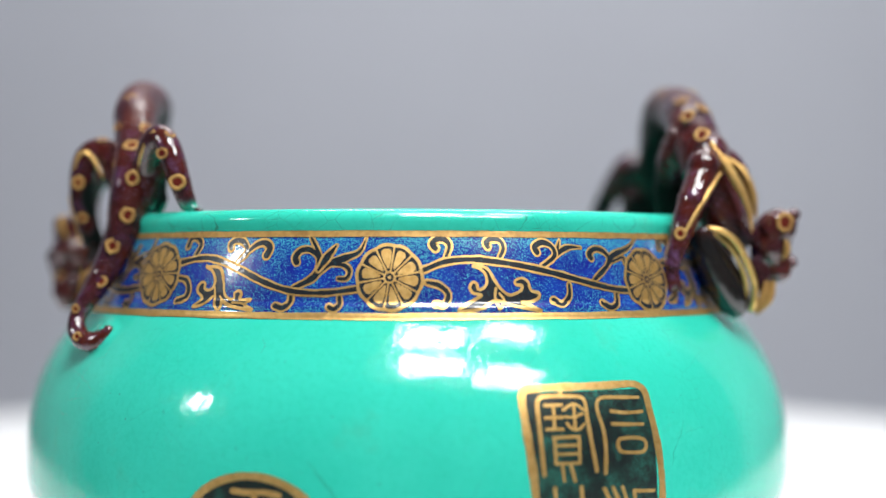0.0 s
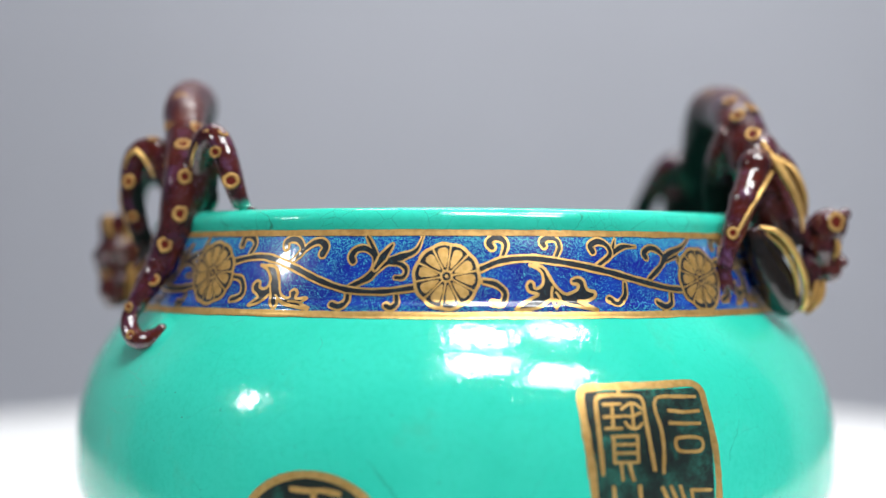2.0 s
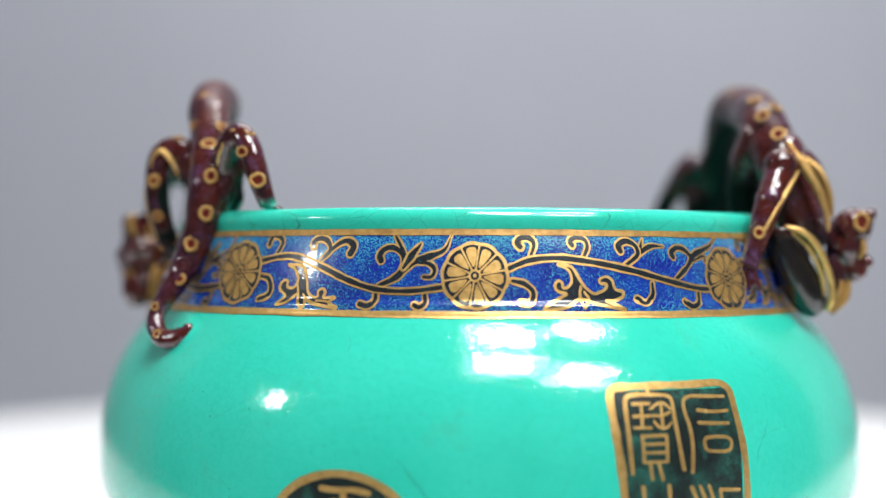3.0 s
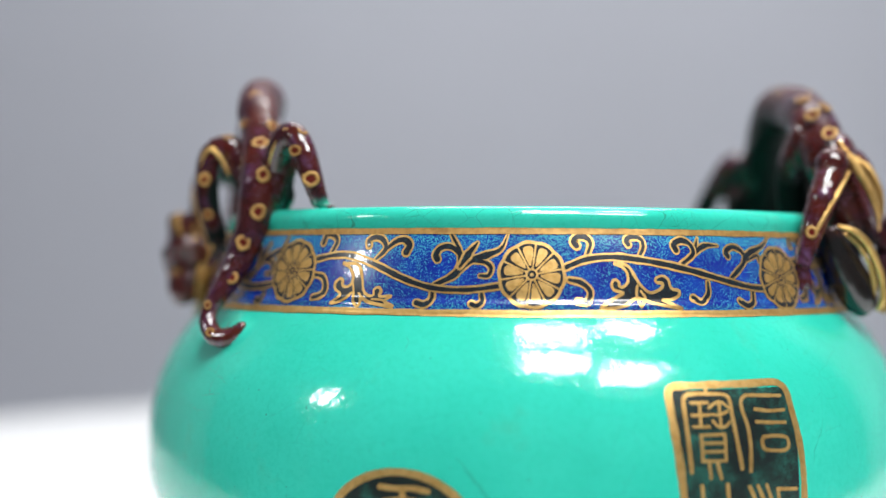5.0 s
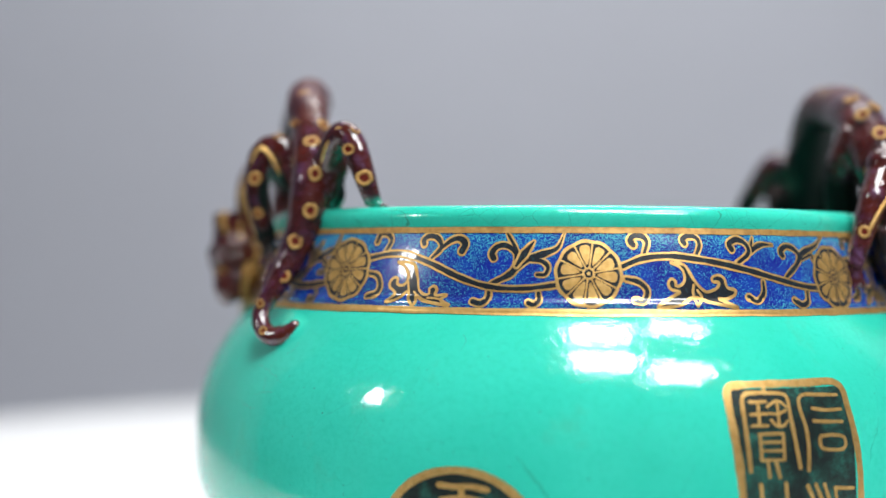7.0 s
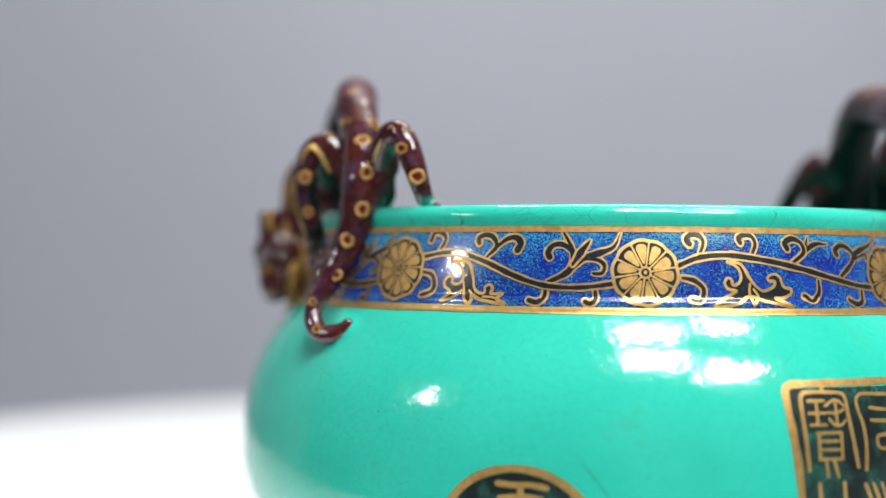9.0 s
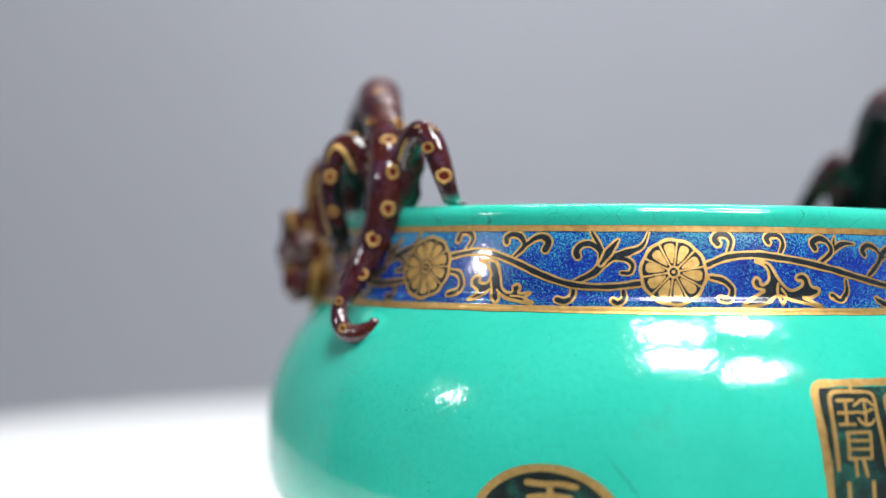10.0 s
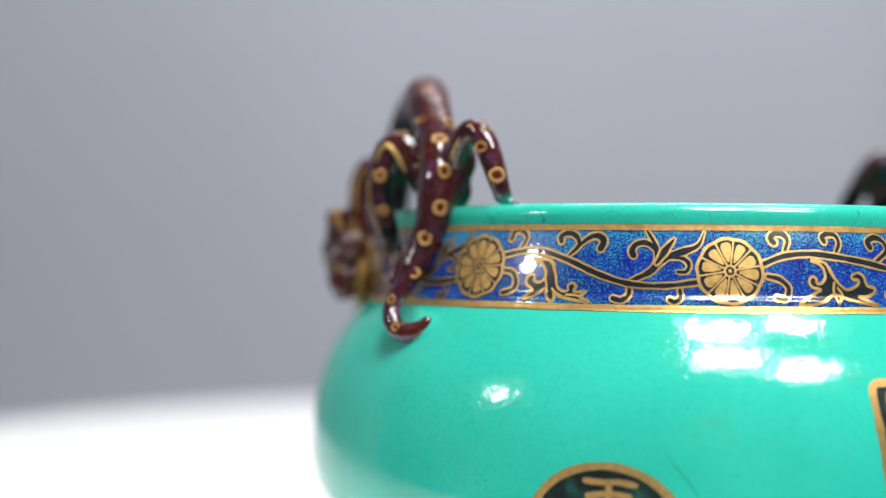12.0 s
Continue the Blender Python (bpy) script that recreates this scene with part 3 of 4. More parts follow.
for a, b in (((17.9, 84.5), (20.1, 84.5)), ((17.8, 81.9), (20.0, 81.9)), ((17.8, 79.5), (19.9, 79.4)), ((19.0, 84.4), (18.8, 79.5)), ((21.7, 84.4), (21.5, 79.3)),
             ((18.6, 77.7), (21.9, 77.7)), ((21.9, 77.7), (21.8, 72.1)), ((21.8, 72.1), (18.7, 72.2)), ((18.7, 72.2), (18.7, 77.7)), ((18.9, 76.0), (21.7, 75.9)), ((18.9, 74.2), (21.6, 74.1)),
             ((19.5, 71.9), (19.7, 68.5)), ((20.6, 71.8), (21.1, 68.3))):
    sg("seal_stroke", [a, b], 0.40)
for pts in ([(20.2, 83.4), (21.0, 84.2), (21.7, 84.6), (22.3, 84.2), (22.9, 83.3)], [(20.4, 82.0), (21.5, 81.8), (22.7, 82.5)], [(20.5, 80.6), (20.9, 79.7), (21.5, 79.2), (22.2, 79.4), (22.8, 80.3)]):
    sg("seal_stroke", pts, 0.38)
sg("seal_stroke", [(25.2, 69.5), (25.4, 74.9), (25.3, 79.0), (24.9, 82.2), (24.9, 84.4), (25.4, 85.4), (26.2, 85.7), (27.7, 85.6), (31.3, 85.3)], 0.48)
sg("seal_stroke", [(26.8, 82.7), (28.9, 82.2), (31.4, 82.2)], 0.45)
sg("seal_stroke", [(26.7, 80.0), (28.9, 79.7), (31.2, 79.5)], 0.45)
sg("seal_stroke", [(27.5, 76.7), (29.2, 76.8), (30.8, 76.4), (31.3, 75.6), (31.2, 74.2), (30.4, 73.5), (28.0, 73.8), (27.3, 74.5), (27.2, 76.0), (27.5, 76.7)], 0.46)
for a, b in (((18.5, 67.0), (19.1, 55.4)), ((21.9, 67.0), (22.4, 55.4)), ((25.0, 66.2), (27.4, 57.4)), ((26.2, 66.3), (28.6, 57.4)), ((27.5, 66.3), (29.4, 57.4)),
             ((29.2, 65.2), (32.2, 64.8)), ((29.2, 65.2), (29.9, 57.4))):
    sg("seal_stroke", [a, b], 0.48)


def round_seal(az, zc, R):
    """A round seal in the same black enamel and gilt."""
    bm = bmesh.new()
    disc(bm, az * MM, zc, lambda a: R, 0.12, 0, True, 72, 12)
    ob = jar_part("round_seal", bm, SEAL, None, "round black-green seal with gilt rim")
    line = [(az * MM + R * math.cos(a), zc + R * math.sin(a)) for a in levels(0, 2 * math.pi, 90)]
    bm = bmesh.new()
    ribbon(bm, line, [0.85 + wobble(i, 3.0, 0.15) for i in range(len(line))], 0.2, 0, True)
    jar_part("seal_border", bm, GOLD, ob)
    for pts in ([(az - 2.2, zc + R - 3.3), (az - 0.4, zc + R - 3.5), (az + 1.6, zc + R - 3.3), (az + 3.5, zc + R - 3.8)], [(az + 0.5, zc + R - 3.4), (az + 0.6, zc - 4)], [(az - 1.9, zc + R - 6.6), (az + 0.5, zc + R - 5.9), (az + 2.9, zc + R - 6.3)], [(az - 3.6, zc + R - 9.4), (az + 4.4, zc + R - 9.6)]):
        gilt("seal_stroke", pts, 0.8, True, ob, 0.22)
    return ob


round_seal(-17.3, 55.5, 14.1)


# ---- hairline cracks and faint stains in the glaze ----
def flaw(name, pts, w, mat, label):
    """A thin mark in the glaze (degrees, mm), thinning towards its ends."""
    seed = random.random() * 50
    line = spline([(a * MM, h) for a, h in pts], 0.4)
    n = len(line)
    shaky = [(p[0] + wobble(i * 2.3, seed, 0.35), p[1] + wobble(i * 2.3, seed + 5, 0.35)) for i, p in enumerate(line)]
    bm = bmesh.new()
    ribbon(bm, shaky, [w * (0.25 + 0.75 * math.sin(math.pi * (i + 0.5) / n)) for i in range(n)], 0.03, 0, True)
    return jar_part(name, bm, mat, None, label)


for pts in ([(-49.7, 86.5), (-49.6, 84.4), (-49.3, 82.7)], [(-51.4, 82.0), (-49.3, 82.7), (-46.9, 83.2)], [(-53.1, 89.0), (-49.6, 87.7), (-47.3, 86.4), (-46.0, 85.3)],
            [(-49.3, 91.2), (-49.5, 88.8), (-49.6, 87.7)], [(-47.4, 92.0), (-46.2, 93.2), (-45.9, 94.9)], [(-54.5, 80.2), (-52.5, 78.9), (-50.1, 78.7)],
            [(-18.6, 98.6), (-18.2, 97.0), (-18.5, 94.8)]):
    flaw("hair_crack", pts, 0.05, CRACK, "dark hairline crack")
flaw("glaze_stain", [(-10.4, 73.2), (-9.5, 71.3), (-8.4, 68.7), (-7.2, 66.0), (-6.4, 63.0)], 0.42, STAIN, "faint curved stain")
flaw("glaze_stain", [(38.2, 79.6), (37.5, 77.2), (36.6, 74.9), (35.7, 72.3), (35.4, 69.8)], 0.18, STAIN, "faint curved stain")


# ---- dragon handles ----
def tube(bm, pts, sides=14, step=1.2):
    """A closed, tapering tube through points (x, y, z, radius), all in millimetres."""
    line = spline(pts, step)
    up = Vector((0.3, 0.2, 0.9))
    prev = None
    for i, p in enumerate(line):
        d = Vector(line[min(i + 1, len(line) - 1)][:3] - line[max(i - 1, 0)][:3]).normalized()
        a = (up - d * up.dot(d)).normalized()
        up = a
        b = d.cross(a)
        r = max(0.15, p[3])
        row = [bm.verts.new((Vector(p[:3]) + (a * math.cos(q) + b * math.sin(q)) * r) / 1000) for q in (2 * math.pi * k / sides for k in range(sides))]
        if prev:
            for k in range(sides):
                j = (k + 1) % sides
                bm.faces.new((prev[k], prev[j], row[j], row[k]))
        else:
            bm.faces.new(row[::-1])
        prev = row
    bm.faces.new(prev)


def ball(bm, c, r):
    m = Matrix.Translation(Vector(c) / 1000) @ Matrix.Diagonal((r[0] / 1000, r[1] / 1000, r[2] / 1000, 1))
    bmesh.ops.create_uvsphere(bm, u_segments=20, v_segments=12, radius=1, matrix=m)


TORSO = [(-75, -2, 160.5, 6.4), (-76, 14, 158.5, 6.4), (-76, 27, 154, 6.3), (-76.5, 36, 147.5, 6.5), (-78, 41, 140, 6.6), (-81, 42, 131, 6.4), (-85, 41, 124, 5.8), (-89, 41, 121, 5.2)]
TORSO_LEFT = [(-75.5, -2, 160.6, 6.2), (-79, 13, 158.0, 6.1), (-82, 26, 152.5, 6.0), (-84.5, 35, 145, 6.0), (-86.5, 38, 136, 6.0), (-88, 37, 127, 6.0), (-91, 29, 120, 6.0), (-94, 16, 118, 6.0), (-96, 5, 117.5, 6.0)]
TAIL_FRONT = [(-71.7, -63.6, 100.2, 0.9), (-72.0, -63.4, 98.2, 1.9), (-74.8, -62.6, 96.2, 2.5), (-78.6, -60.8, 96.3, 2.5), (-80.8, -58.9, 99.3, 2.3), (-80.8, -57.4, 102.4, 2.2), (-79.0, -56.0, 106.0, 2.6), (-76.3, -53.5, 111.0, 3.2), (-73.4, -52.0, 117.6, 4.0),
              (-71.1, -51.6, 123.2, 4.5), (-70.0, -50.8, 128.5, 5.3), (-69.4, -50.0, 135, 5.4), (-69.8, -46.0, 142, 5.4), (-71, -40, 148.6, 5.3), (-72.8, -31, 155.4, 5.8), (-74, -18, 159.8, 6.1)]
TAIL_BACK = [(-76, -62, 104, 1.0), (-79, -58, 102, 2.2), (-80, -54, 106, 2.6), (-79.5, -50, 114, 4.4), (-79.5, -45, 124, 6.2), (-79.2, -41, 134, 7.2), (-78.8, -35, 144, 7.6), (-77.5, -25, 152.5, 7.2), (-76, -14, 158.2, 6.7)]
INNER_FRONT = [(-69.5, -46.5, 129.5, 4.2), (-67.4, -49.0, 134.5, 3.9), (-65.3, -52.0, 140.0, 3.4), (-63.1, -56.0, 145.0, 3.2), (-60.5, -58.0, 146.7, 3.1), (-58.0, -60.0, 144.0, 3.1), (-55.9, -61.3, 138.2, 3.0), (-54.1, -61.0, 132.6, 2.5), (-52.9, -60.0, 129.0, 2.2)]
INNER_BACK = [(-76, -38, 141, 5.0), (-72.5, -38, 145.5, 4.6), (-69.4, -37, 146.8, 4.2), (-66.0, -39, 143.0, 3.8), (-62.2, -43, 135.5, 3.2), (-59.5, -47, 128, 2.8)]
OUTER_HIND = [(-72.5, -42, 133.0, 3.8), (-75.3, -40, 139.0, 3.8), (-77.5, -39, 143.4, 3.6), (-80.7, -38.5, 144.8, 3.5), (-83.7, -39.0, 143.0, 3.4), (-85.1, -38.5, 138.0, 3.3), (-85.2, -38.0, 132.1, 3.1), (-84.0, -37.0, 125.3, 2.8), (-82.5, -36.0, 120.1, 2.6)]
FORE_LEFT = [(-85.5, 16, 140, 4.4), (-88.5, 6, 141.6, 4.0), (-91.3, 2.0, 140.9, 3.8), (-93.8, 2.0, 136.7, 3.5), (-94.3, 1.0, 129.1, 3.1), (-92.7, 1.0, 121.5, 3.2)]
FORE_RIGHT = [(-78.5, 40.0, 145.5, 5.0), (-78.8, 45.0, 143.5, 4.6), (-75.9, 50.0, 139.2, 4.2), (-72.5, 55.0, 132.6, 3.7), (-69.9, 57.0, 126.5, 3.3), (-67.9, 58.0, 121.3, 2.9), (-66.4, 59.2, 117.5, 2.5), (-65.6, 60.2, 114.0, 2.2)]
OUTER_RIGHT = [(-79, 40, 143, 4.4), (-83.5, 41, 142, 3.4), (-86.5, 42, 138, 2.9), (-87.5, 42, 131, 2.7), (-86.5, 41, 124, 2.7)]


def gilt_spot(parent, place, normal, r):
    """A gilt ring round a red dot, sitting on the skin."""
    q = Vector(normal).normalized()
    turn = q.to_track_quat("Z", "Y").to_matrix().to_4x4()
    bm = bmesh.new()
    n, m = 18, 6
    a = r * random.uniform(0.8, 1.02)
    b = r * random.uniform(0.8, 1.1)
    tw = random.uniform(0.25, 0.33) * r
    rows = []
    for i in range(n):
        t = 2 * math.pi * i / n
        wob = 1 + 0.22 * noise.noise((math.cos(t) * 1.6, math.sin(t) * 1.6, place[0] * 900))
        rows.append([bm.verts.new(((a * wob + tw * math.cos(s)) * math.cos(t), (b * wob + tw * math.cos(s)) * math.sin(t), 0.28 * tw * math.sin(s))) for s in (2 * math.pi * k / m for k in range(m))])
    for i in range(n):
        for k in range(m):
            j, l = (i + 1) % n, (k + 1) % m
            bm.faces.new((rows[i][k], rows[j][k], rows[j][l], rows[i][l]))
    dot = bm.faces.new([bm.verts.new((a * 0.84 * math.cos(2 * math.pi * i / n), b * 0.86 * math.sin(2 * math.pi * i / n), 0.05 * tw)) for i in range(n)])
    dot.material_index = 1
    bmesh.ops.scale(bm, vec=(0.001, 0.001, 0.001), verts=bm.verts)
    bmesh.ops.transform(bm, matrix=Matrix.Translation(Vector(place) / 1000) @ turn, verts=bm.verts)
    return part("gilt_spot", bm, [DULL_GILT, RED], parent)


def spots_along(parent, pts, places):
    """Spots on a tube: places are (share of the tube's length, way out of the skin, size in mm)."""
    line = spline(pts, 0.6)
    for s, way, r in places:
        i = min(len(line) - 2, max(1, int(s * (len(line) - 1))))
        p = line[i]
        d = Vector(line[i + 1][:3] - line[i - 1][:3]).normalized()
        w = Vector(way)
        w = (w - d * w.dot(d)).normalized()
        gilt_spot(parent, Vector(p[:3]) + w * (p[3] * 0.97 + 0.05), w, r)


def strand(parent, pts, name="mane_strand", mat=None):
    bm = bmesh.new()
    tube(bm, [(x, y, z, r * 0.78) for x, y, z, r in pts], 10, 0.8)
    return part(name, bm, mat or GOLD, parent, "gilt strand")


def dragon(name, limbs, lumps, turned, label):
    """A dragon handle in one skin: limbs are tubes, lumps are balls (centre, radii), in mm."""
    bm = bmesh.new()
    for k, limb in enumerate(limbs):
        tube(bm, limb, 18 if k == 0 else 14)
    for c, r in lumps:
        ball(bm, c, r if isinstance(r, tuple) else (r, r, r))
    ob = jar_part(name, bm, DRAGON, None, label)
    if turned:
        ob.rotation_euler = (0, 0, math.pi)
    mod = ob.modifiers.new("blend", "REMESH")
    mod.mode, mod.voxel_size, mod.use_smooth_shade = "VOXEL", 0.00045, True
    sm = ob.modifiers.new("soften", "SMOOTH")
    sm.factor, sm.iterations = 0.5, 5
    return ob


def toes(x, y, z, ways):
    """Claws that spread from a foot."""
    return [[(x, y, z, 1.5), (x + 0.6 * dx, y + 0.6 * dy, z + 0.6 * dz, 1.1), (x + dx, y + dy, z + dz, 0.4)] for dx, dy, dz in ways]


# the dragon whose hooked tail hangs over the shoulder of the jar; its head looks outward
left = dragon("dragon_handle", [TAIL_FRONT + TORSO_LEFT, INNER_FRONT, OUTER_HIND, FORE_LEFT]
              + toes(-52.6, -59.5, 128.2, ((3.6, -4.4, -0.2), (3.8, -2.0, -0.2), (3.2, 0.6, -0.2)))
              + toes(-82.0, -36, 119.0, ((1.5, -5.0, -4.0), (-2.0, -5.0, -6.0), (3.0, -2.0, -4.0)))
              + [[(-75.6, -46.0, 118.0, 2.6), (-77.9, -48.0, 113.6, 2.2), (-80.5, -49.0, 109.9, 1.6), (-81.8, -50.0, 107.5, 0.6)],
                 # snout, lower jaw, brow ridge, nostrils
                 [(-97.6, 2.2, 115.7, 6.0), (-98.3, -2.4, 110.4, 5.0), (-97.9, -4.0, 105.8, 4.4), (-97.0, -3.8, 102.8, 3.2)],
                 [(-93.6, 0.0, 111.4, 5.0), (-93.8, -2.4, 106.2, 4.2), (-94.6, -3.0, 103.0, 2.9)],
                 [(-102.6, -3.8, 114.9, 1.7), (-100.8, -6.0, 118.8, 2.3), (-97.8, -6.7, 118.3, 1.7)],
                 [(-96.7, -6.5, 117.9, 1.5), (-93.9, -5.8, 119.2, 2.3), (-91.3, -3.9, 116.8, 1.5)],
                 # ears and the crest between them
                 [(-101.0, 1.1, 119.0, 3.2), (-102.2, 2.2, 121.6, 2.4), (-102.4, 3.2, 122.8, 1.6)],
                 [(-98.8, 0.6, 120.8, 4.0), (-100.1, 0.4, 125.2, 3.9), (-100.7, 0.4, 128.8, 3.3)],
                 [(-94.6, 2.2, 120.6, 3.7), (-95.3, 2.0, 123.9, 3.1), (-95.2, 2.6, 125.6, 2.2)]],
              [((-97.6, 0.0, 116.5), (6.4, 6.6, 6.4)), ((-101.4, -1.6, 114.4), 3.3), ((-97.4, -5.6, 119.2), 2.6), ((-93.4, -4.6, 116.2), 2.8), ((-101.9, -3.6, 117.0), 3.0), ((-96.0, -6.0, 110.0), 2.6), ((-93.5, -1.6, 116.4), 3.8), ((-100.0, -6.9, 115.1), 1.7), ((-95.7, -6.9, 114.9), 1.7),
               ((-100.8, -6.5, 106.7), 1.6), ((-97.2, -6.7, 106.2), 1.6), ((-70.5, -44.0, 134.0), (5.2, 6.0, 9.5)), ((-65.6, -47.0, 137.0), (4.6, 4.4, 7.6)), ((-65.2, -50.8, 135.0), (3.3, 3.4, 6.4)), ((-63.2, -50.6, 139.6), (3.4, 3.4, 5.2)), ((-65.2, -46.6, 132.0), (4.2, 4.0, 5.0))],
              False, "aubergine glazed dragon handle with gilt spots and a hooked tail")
# its twin across the mouth, foreleg and mane towards the front
right = dragon("dragon_handle", [TAIL_BACK + TORSO, INNER_BACK, FORE_RIGHT, OUTER_RIGHT]
               + toes(-65.6, 60.4, 114.2, ((-2.4, 0.6, -6.0), (0.4, 0.8, -6.5), (2.6, -0.8, -5.0)))
               + [[(-79, -33, 149, 6.5), (-84, -35, 143, 7.0), (-89, -37, 134, 7.0), (-91, -38, 124, 6.2), (-87, -39, 114, 4.6)],
                  [(-73.5, 36, 150.0, 4.2), (-71.0, 33, 143.0, 4.4), (-71.0, 30, 135.0, 4.6), (-72.5, 28, 128.0, 4.8)],
                  # dark coil below the neck, against the jar
                  [(-74.6, 50.0, 124.5, 3.6), (-77.0, 49.4, 118.5, 4.4), (-80.2, 48.0, 112.5, 5.0), (-83.6, 46.5, 107.0, 5.0), (-86.4, 45.0, 103.6, 3.2)],
                  # snout, jaw, brow, horn
                  [(-92.5, 42, 121.5, 4.8), (-95.2, 42.6, 118.0, 4.6), (-97.4, 43, 115.6, 3.6), (-99.6, 43, 115.0, 2.4)],
                  [(-91.0, 42, 117.5, 4.0), (-92.6, 42, 112.5, 3.2), (-92.0, 42, 107.8, 2.2)],
                  [(-93.4, 43.5, 122.6, 4.8), (-96.4, 44.0, 125.4, 5.0), (-98.6, 44.0, 127.6, 3.4)]],
               [((-99.6, 46.0, 128.0), 1.8), ((-99.2, 44.6, 115.8), 1.8), ((-94.5, 43.0, 120.0), 5.2), ((-96.4, 43.4, 113.6), 3.2), ((-72.5, -39.5, 134), (6.0, 5.0, 11.0)), ((-86.5, 40, 131), (4.2, 4.6, 8.0)), ((-78.8, 45.6, 145.2), (3.6, 3.4, 3.4)), ((-75.4, 51.0, 140.2), (4.4, 4.4, 4.2)), ((-71.8, 55.6, 131.2), (3.9, 4.1, 3.6))],
               True, "aubergine glazed dragon handle with gilt spots and gilt mane")



def glaze_pool(az, z, wide, high, thick):
    """A low mound of glaze that has run together under a part that lies on the body."""
    bm = bmesh.new()
    n, rings, prev = 40, 12, None
    centre = bm.verts.new(on_jar(az, z, thick))
    for k in range(1, rings + 1):
        row = []
        for i in range(n):
            a, q = 2 * math.pi * i / n, k / rings
            w = 1 + 0.16 * noise.noise((math.cos(a) * 1.2, math.sin(a) * 1.2, az))
            lift = thick * (1 - q * q) ** 2 * (1 + 0.3 * noise.noise((q * 3 * math.cos(a), q * 3 * math.sin(a), 4.0))) - 0.00003 * q
            row.append(bm.verts.new(on_jar(az + math.degrees(math.cos(a) * q * wide * w / 0.096), z + math.sin(a) * q * high * w, lift)))
        for i in range(n):
            o = (i + 1) % n
            bm.faces.new((centre, row[i], row[o]) if prev is None else (prev[i], row[i], row[o], prev[o]))
        prev = row
    return jar_part("glaze_pool", bm, GLAZE, None, "pale pooled turquoise glaze")


glaze_pool(-50.6, 0.0976, 0.0078, 0.0046, 0.0014)
# gilt lines on the first dragon
strand(left, [(-86.4, -41.2, 139.0, 0.3), (-85.6, -42.0, 142.2, 0.6), (-83.6, -42.2, 144.2, 0.8), (-81.5, -42.0, 142.4, 0.75), (-79.9, -42.0, 139.6, 0.65), (-78.7, -42.0, 137.1, 0.3)], "gilt_stripe")
strand(left, [(-66.6, -54.8, 139.1, 0.3), (-65.5, -57.2, 142.2, 0.5), (-63.6, -58.9, 145.5, 0.65), (-61.6, -60.2, 147.6, 0.7), (-60.0, -61.2, 146.2, 0.55), (-59.0, -62.0, 144.0, 0.3)], "gilt_stripe")
strand(left, [(-93.5, -2.0, 140.6, 0.5), (-95.2, -1.8, 136.4, 0.9), (-95.6, -2.0, 132.3, 1.0), (-94.9, -2.0, 128.2, 0.6)], "gilt_stripe", DULL_GILT)
strand(left, [(-88.4, -36.0, 138.0, 0.3), (-88.6, -37.0, 132.0, 0.5), (-87.4, -36.6, 126.0, 0.5), (-85.6, -36.0, 121.0, 0.3)], "gilt_stripe")
for pts in ([(-92.0, -2.2, 115.7, 0.9), (-90.3, -2.2, 110.9, 1.6), (-90.7, -2.2, 105.6, 1.7), (-93.3, -2.2, 101.1, 0.6)],
            [(-93.5, -4.8, 111.9, 0.6), (-92.2, -5.2, 107.1, 1.4), (-93.3, -5.0, 102.8, 1.2), (-95.4, -4.3, 100.0, 0.5)],
            [(-91.6, -3.4, 120.5, 0.7), (-90.4, -4.0, 116.8, 1.6), (-90.4, -4.2, 112.6, 1.9), (-91.8, -4.2, 108.4, 0.8)],
            [(-92.4, -5.6, 114.8, 0.8), (-92.6, -6.4, 111.4, 2.0), (-93.0, -6.2, 107.6, 1.9), (-94.4, -5.6, 104.2, 0.7)],
            [(-99.4, -3.2, 129.0, 0.6), (-100.7, -3.7, 127.2, 1.3), (-100.2, -4.0, 124.6, 1.2), (-98.8, -4.0, 122.4, 0.6)],
            [(-94.6, -1.0, 125.8, 0.6), (-95.6, -1.4, 124.6, 1.3), (-95.6, -1.6, 122.2, 0.6)]):
    strand(left, pts, "mane_strand", DULL_GILT)
# gilt mane, stripe and whiskers of the other
for pts in ([(-77.6, 49.6, 146.4, 0.5), (-80.0, 50.6, 142.0, 1.1), (-82.6, 51.2, 137.5, 1.2), (-85.3, 51.2, 132.9, 1.2), (-87.4, 50.0, 127.9, 0.9), (-88.4, 48.0, 123.4, 0.4)],
            [(-79.2, 48.6, 145.8, 0.4), (-81.8, 50.0, 141.2, 0.7), (-84.2, 50.6, 136.8, 0.8), (-86.6, 50.4, 132.0, 0.8), (-88.2, 49.4, 127.6, 0.4)],
            [(-83.1, 45.0, 142.6, 0.5), (-86.8, 45.6, 139.0, 1.2), (-89.2, 46.0, 133.1, 1.2), (-90.2, 45.0, 126.9, 0.4)],
            [(-75.4, 56.0, 124.5, 0.5), (-79.4, 56.0, 123.3, 1.0), (-83.0, 55.0, 120.4, 1.2), (-86.0, 53.0, 115.7, 1.2), (-88.2, 51.0, 110.7, 1.2), (-88.5, 50.0, 105.7, 1.1), (-87.5, 49.0, 103.2, 0.5)],
            [(-77.3, 54.6, 123.0, 0.4), (-81.5, 54.2, 119.5, 0.7), (-84.5, 52.4, 115.0, 0.8), (-86.4, 50.6, 110.0, 0.8), (-86.3, 49.6, 105.7, 0.4)]):
    strand(right, pts)
strand(right, [(-79.8, 52.0, 138.6, 0.4), (-75.7, 57.2, 133.4, 0.75), (-72.5, 59.0, 128.8, 0.8), (-69.9, 60.0, 124.6, 0.8), (-67.7, 60.6, 121.0, 0.4)], "gilt_stripe")
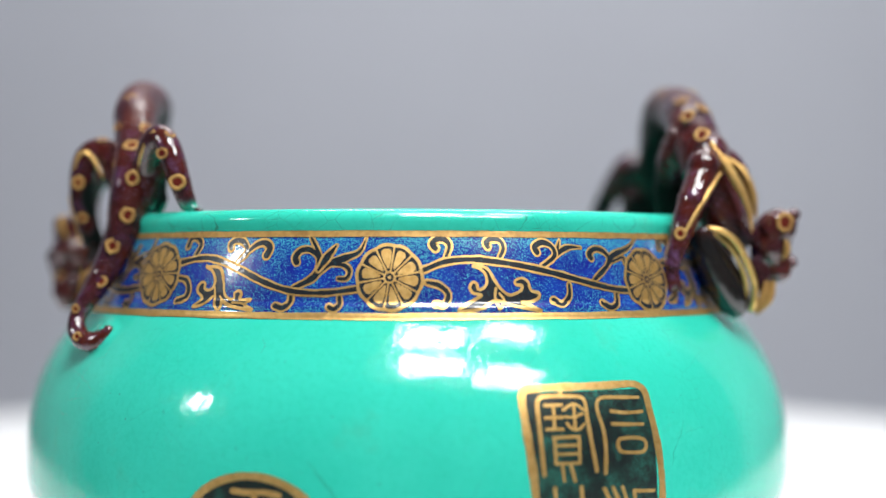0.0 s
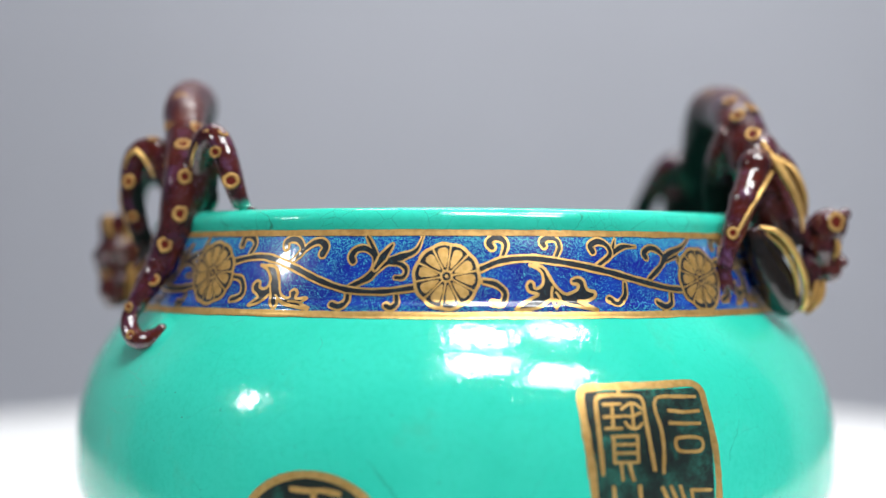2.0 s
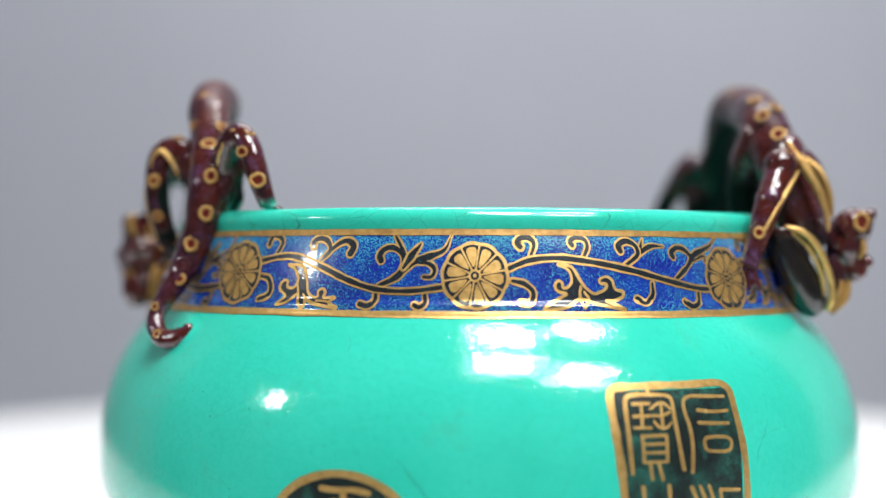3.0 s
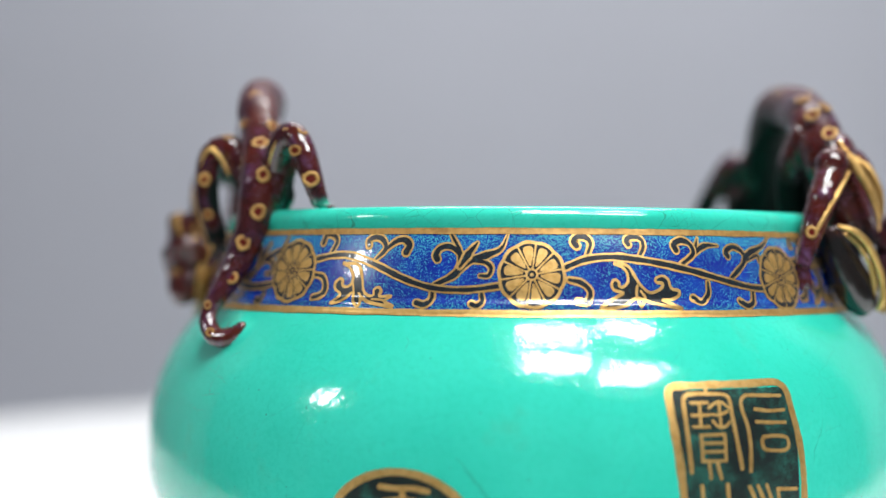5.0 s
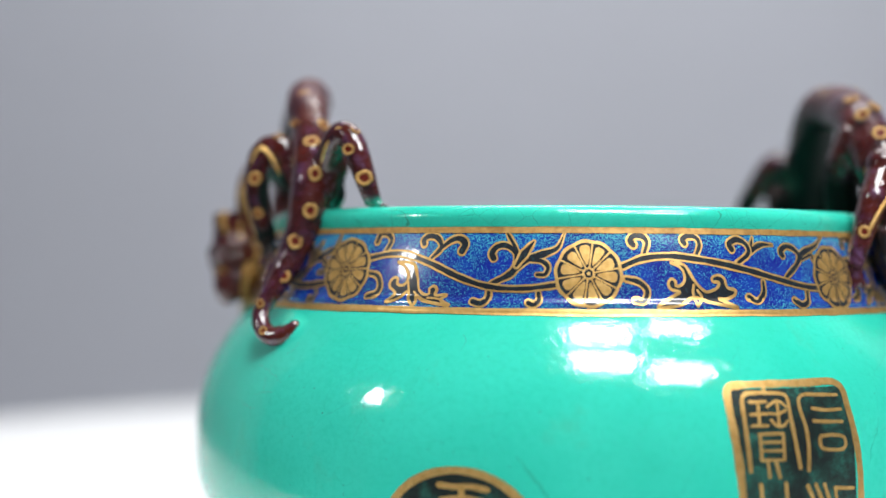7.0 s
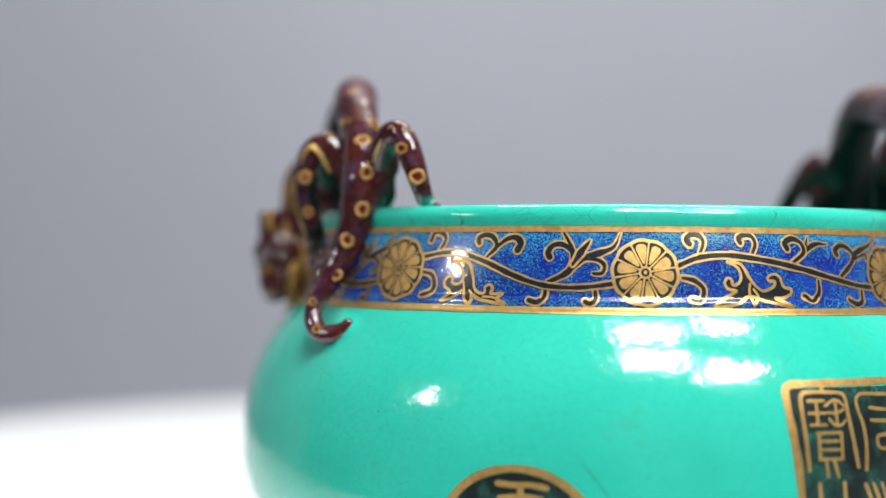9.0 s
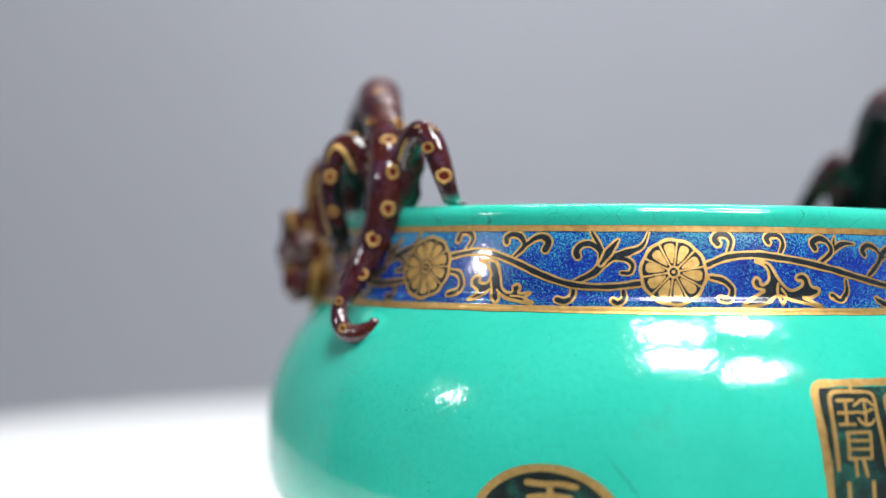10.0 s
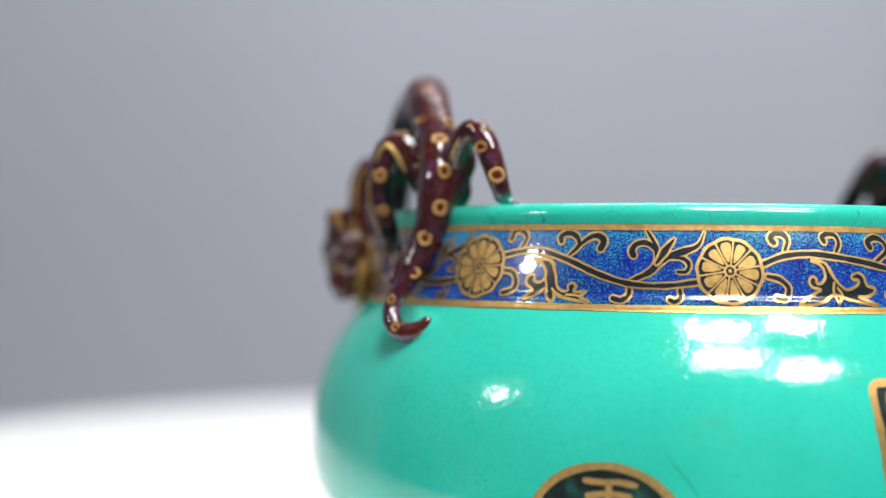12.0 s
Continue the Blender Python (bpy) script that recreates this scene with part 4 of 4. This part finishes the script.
for pts in ([(-97.0, 48.0, 121.4, 0.6), (-97.4, 47.9, 119.0, 1.2), (-96.4, 47.2, 116.6, 0.6)], [(-94.8, 44.4, 111.0, 0.8), (-93.6, 44.4, 106.5, 1.5), (-90.4, 44.0, 102.4, 0.6)],
            [(-92.8, 45.4, 111.0, 0.6), (-91.8, 45.4, 107.0, 1.2), (-89.4, 45.0, 103.0, 0.5)]):
    strand(right, pts, "whisker", DULL_GILT)

# gilt spots
for place, way, r in (((-75.3, -56.7, 110.8), (-0.15, -0.92, 0.35), 1.5), ((-72.7, -56.1, 119.6), (0.1, -1, 0.2), 1.6), ((-69.0, -56.0, 127.3), (0.2, -1, 0.1), 1.75), ((-68.0, -55.3, 136.6), (0.25, -0.95, 0.1), 1.6),
                      ((-69.6, -50.3, 145.2), (0.0, -0.8, 0.6), 1.6), ((-67.0, -44.6, 150.0), (0.6, -0.55, 0.6), 1.5), ((-74.6, -43.0, 151.0), (-0.5, -0.6, 0.6), 1.5), ((-72.9, -35.8, 158.6), (0, -0.75, 0.65), 1.6),
                      ((-78.0, -50.2, 115.8), (-0.9, -0.5, 0.1), 1.3), ((-80.9, -59.6, 104.0), (-0.35, -0.93, 0.1), 1.0), ((-79.6, -62.9, 97.4), (-0.2, -0.95, 0.2), 1.0),
                      ((-54.9, -64.6, 135.0), (0.1, -1, 0.1), 1.75), ((-59.0, -63.6, 142.0), (-0.3, -0.9, 0.1), 1.3), ((-57.4, -61.3, 147.0), (0.4, -0.4, 0.8), 1.2), ((-85.3, -42.1, 136.2), (-0.1, -1, 0.1), 1.6),
                      ((-79.5, -40.4, 147.6), (0.0, -0.4, 0.9), 1.3), ((-84.6, -40.7, 127.0), (-0.1, -1, 0.0), 1.2), ((-100.3, -6.9, 111.4), (-0.2, -1, 0.1), 1.3), ((-94.6, -6.0, 121.1), (0.2, -0.9, 0.4), 1.2)):
    gilt_spot(left, place, way, r)
spots_along(left, TORSO_LEFT, [(0.02, (0.7, -0.2, 0.8), 1.4), (0.02, (-0.8, -0.2, 0.7), 1.4), (0.1, (0.3, 0, 1), 1.4), (0.22, (-0.6, 0, 1), 1.4), (0.33, (0.6, 0.3, 0.7), 1.4)])
spots_along(right, TAIL_BACK[4:] + TORSO, [(0.46, (0.3, 0.1, 1), 1.4), (0.55, (0.7, 0.25, 0.7), 1.4), (0.60, (-0.4, 0.4, 0.8), 1.4), (0.70, (-0.9, 0.5, 0.4), 1.4)])
for place, way, r in (((-73.4, 40.4, 154.0), (0.5, 0.6, 0.6), 1.7), ((-73.4, 30.4, 159.3), (0.4, 0.4, 0.8), 1.6), ((-78.0, 36.0, 156.6), (-0.3, 0.6, 0.75), 1.5), ((-75.4, 49.0, 148.4), (0.3, 0.75, 0.6), 1.8), ((-71.8, 58.4, 131.4), (0.2, 0.95, 0.3), 1.3), ((-67.8, 60.8, 122.8), (0.2, 0.95, 0.2), 1.3), ((-72.6, 48.5, 139.0), (0.9, 0.5, 0.1), 1.4),
                      ((-96.6, 49.2, 126.0), (0.1, 1, 0.1), 2.0), ((-84.2, 45.9, 131.0), (0.2, 1, 0.1), 1.3)):
    gilt_spot(right, place, way, r)


# ---- lamp housings ----
def panel_light(px, py, sx, sy):
    ob = tagged(new("panel_light"), "square white led panel light hung over the table", "lamp", "panel lights over the table")
    ob.location = (px, py, PANEL_Z + 0.012)
    bm = bmesh.new()
    box(bm, -sx / 2 - 0.01, sx / 2 + 0.01, -sy / 2 - 0.01, sy / 2 + 0.01, 0, 0.03)
    part("housing", bm, CLAY, ob, "", False)
    part("hanger", lathe([(0.004, 0.03), (0.004, 2.3 - PANEL_Z - 0.012)][::-1], 12), CLAY, ob)


for spec in PANELS:
    panel_light(*spec)


def shallow_box(sx, sy, depth):
    """An open-fronted lamp body, its mouth at z = 0 facing down."""
    bm = bmesh.new()
    w = 0.012
    box(bm, -sx / 2 - w, sx / 2 + w, -sy / 2 - w, sy / 2 + w, 0.006, depth)
    bmesh.ops.bevel(bm, geom=bm.edges[:], offset=0.004, segments=2, affect="EDGES")
    return bm


side = tagged(new("softbox_lamp"), "small white softbox lamp on a slim floor stand", "lamp")
side.location = (-1.36, -0.67, FLOOR_Z)
head = part("lamp_head", shallow_box(0.12, 0.20, 0.07), CLAY, side, "white lamp head", False)
aim = look((-1.36, -0.67, 0.82), (0, 0, 0.08))
head.matrix_local = Matrix.Translation((0, 0, -FLOOR_Z + 0.82)) @ aim.to_3x3().to_4x4()
back = aim.to_3x3() @ Vector((0, 0, 0.076))
post = part("pole", lathe([(0.009, 0.02), (0.009, 0.9), (0.007, 0.9), (0.007, 0.82 - FLOOR_Z + back.z)][::-1], 20), CLAY, side)
post.location = (back.x, back.y, 0)
for k in range(3):
    bm = bmesh.new()
    a = 2 * math.pi * k / 3
    tube(bm, [(0, 0, 300, 7), (160 * math.cos(a), 160 * math.sin(a), 120, 7), (300 * math.cos(a), 300 * math.sin(a), 7, 7)], 10, 40)
    leg = part("leg", bm, CLAY, side)
    leg.location = (back.x, back.y, 0)

# housing made up for the added fill lamp
fill_light = tagged(new("fill_light"), "added fill light in a long white housing, out of view under the ceiling", "lamp")
fill_light.matrix_world = look(FILL_EYE, FILL_AIM)
part("housing", shallow_box(1.6, 0.5, 0.045), CLAY, fill_light, "", False)
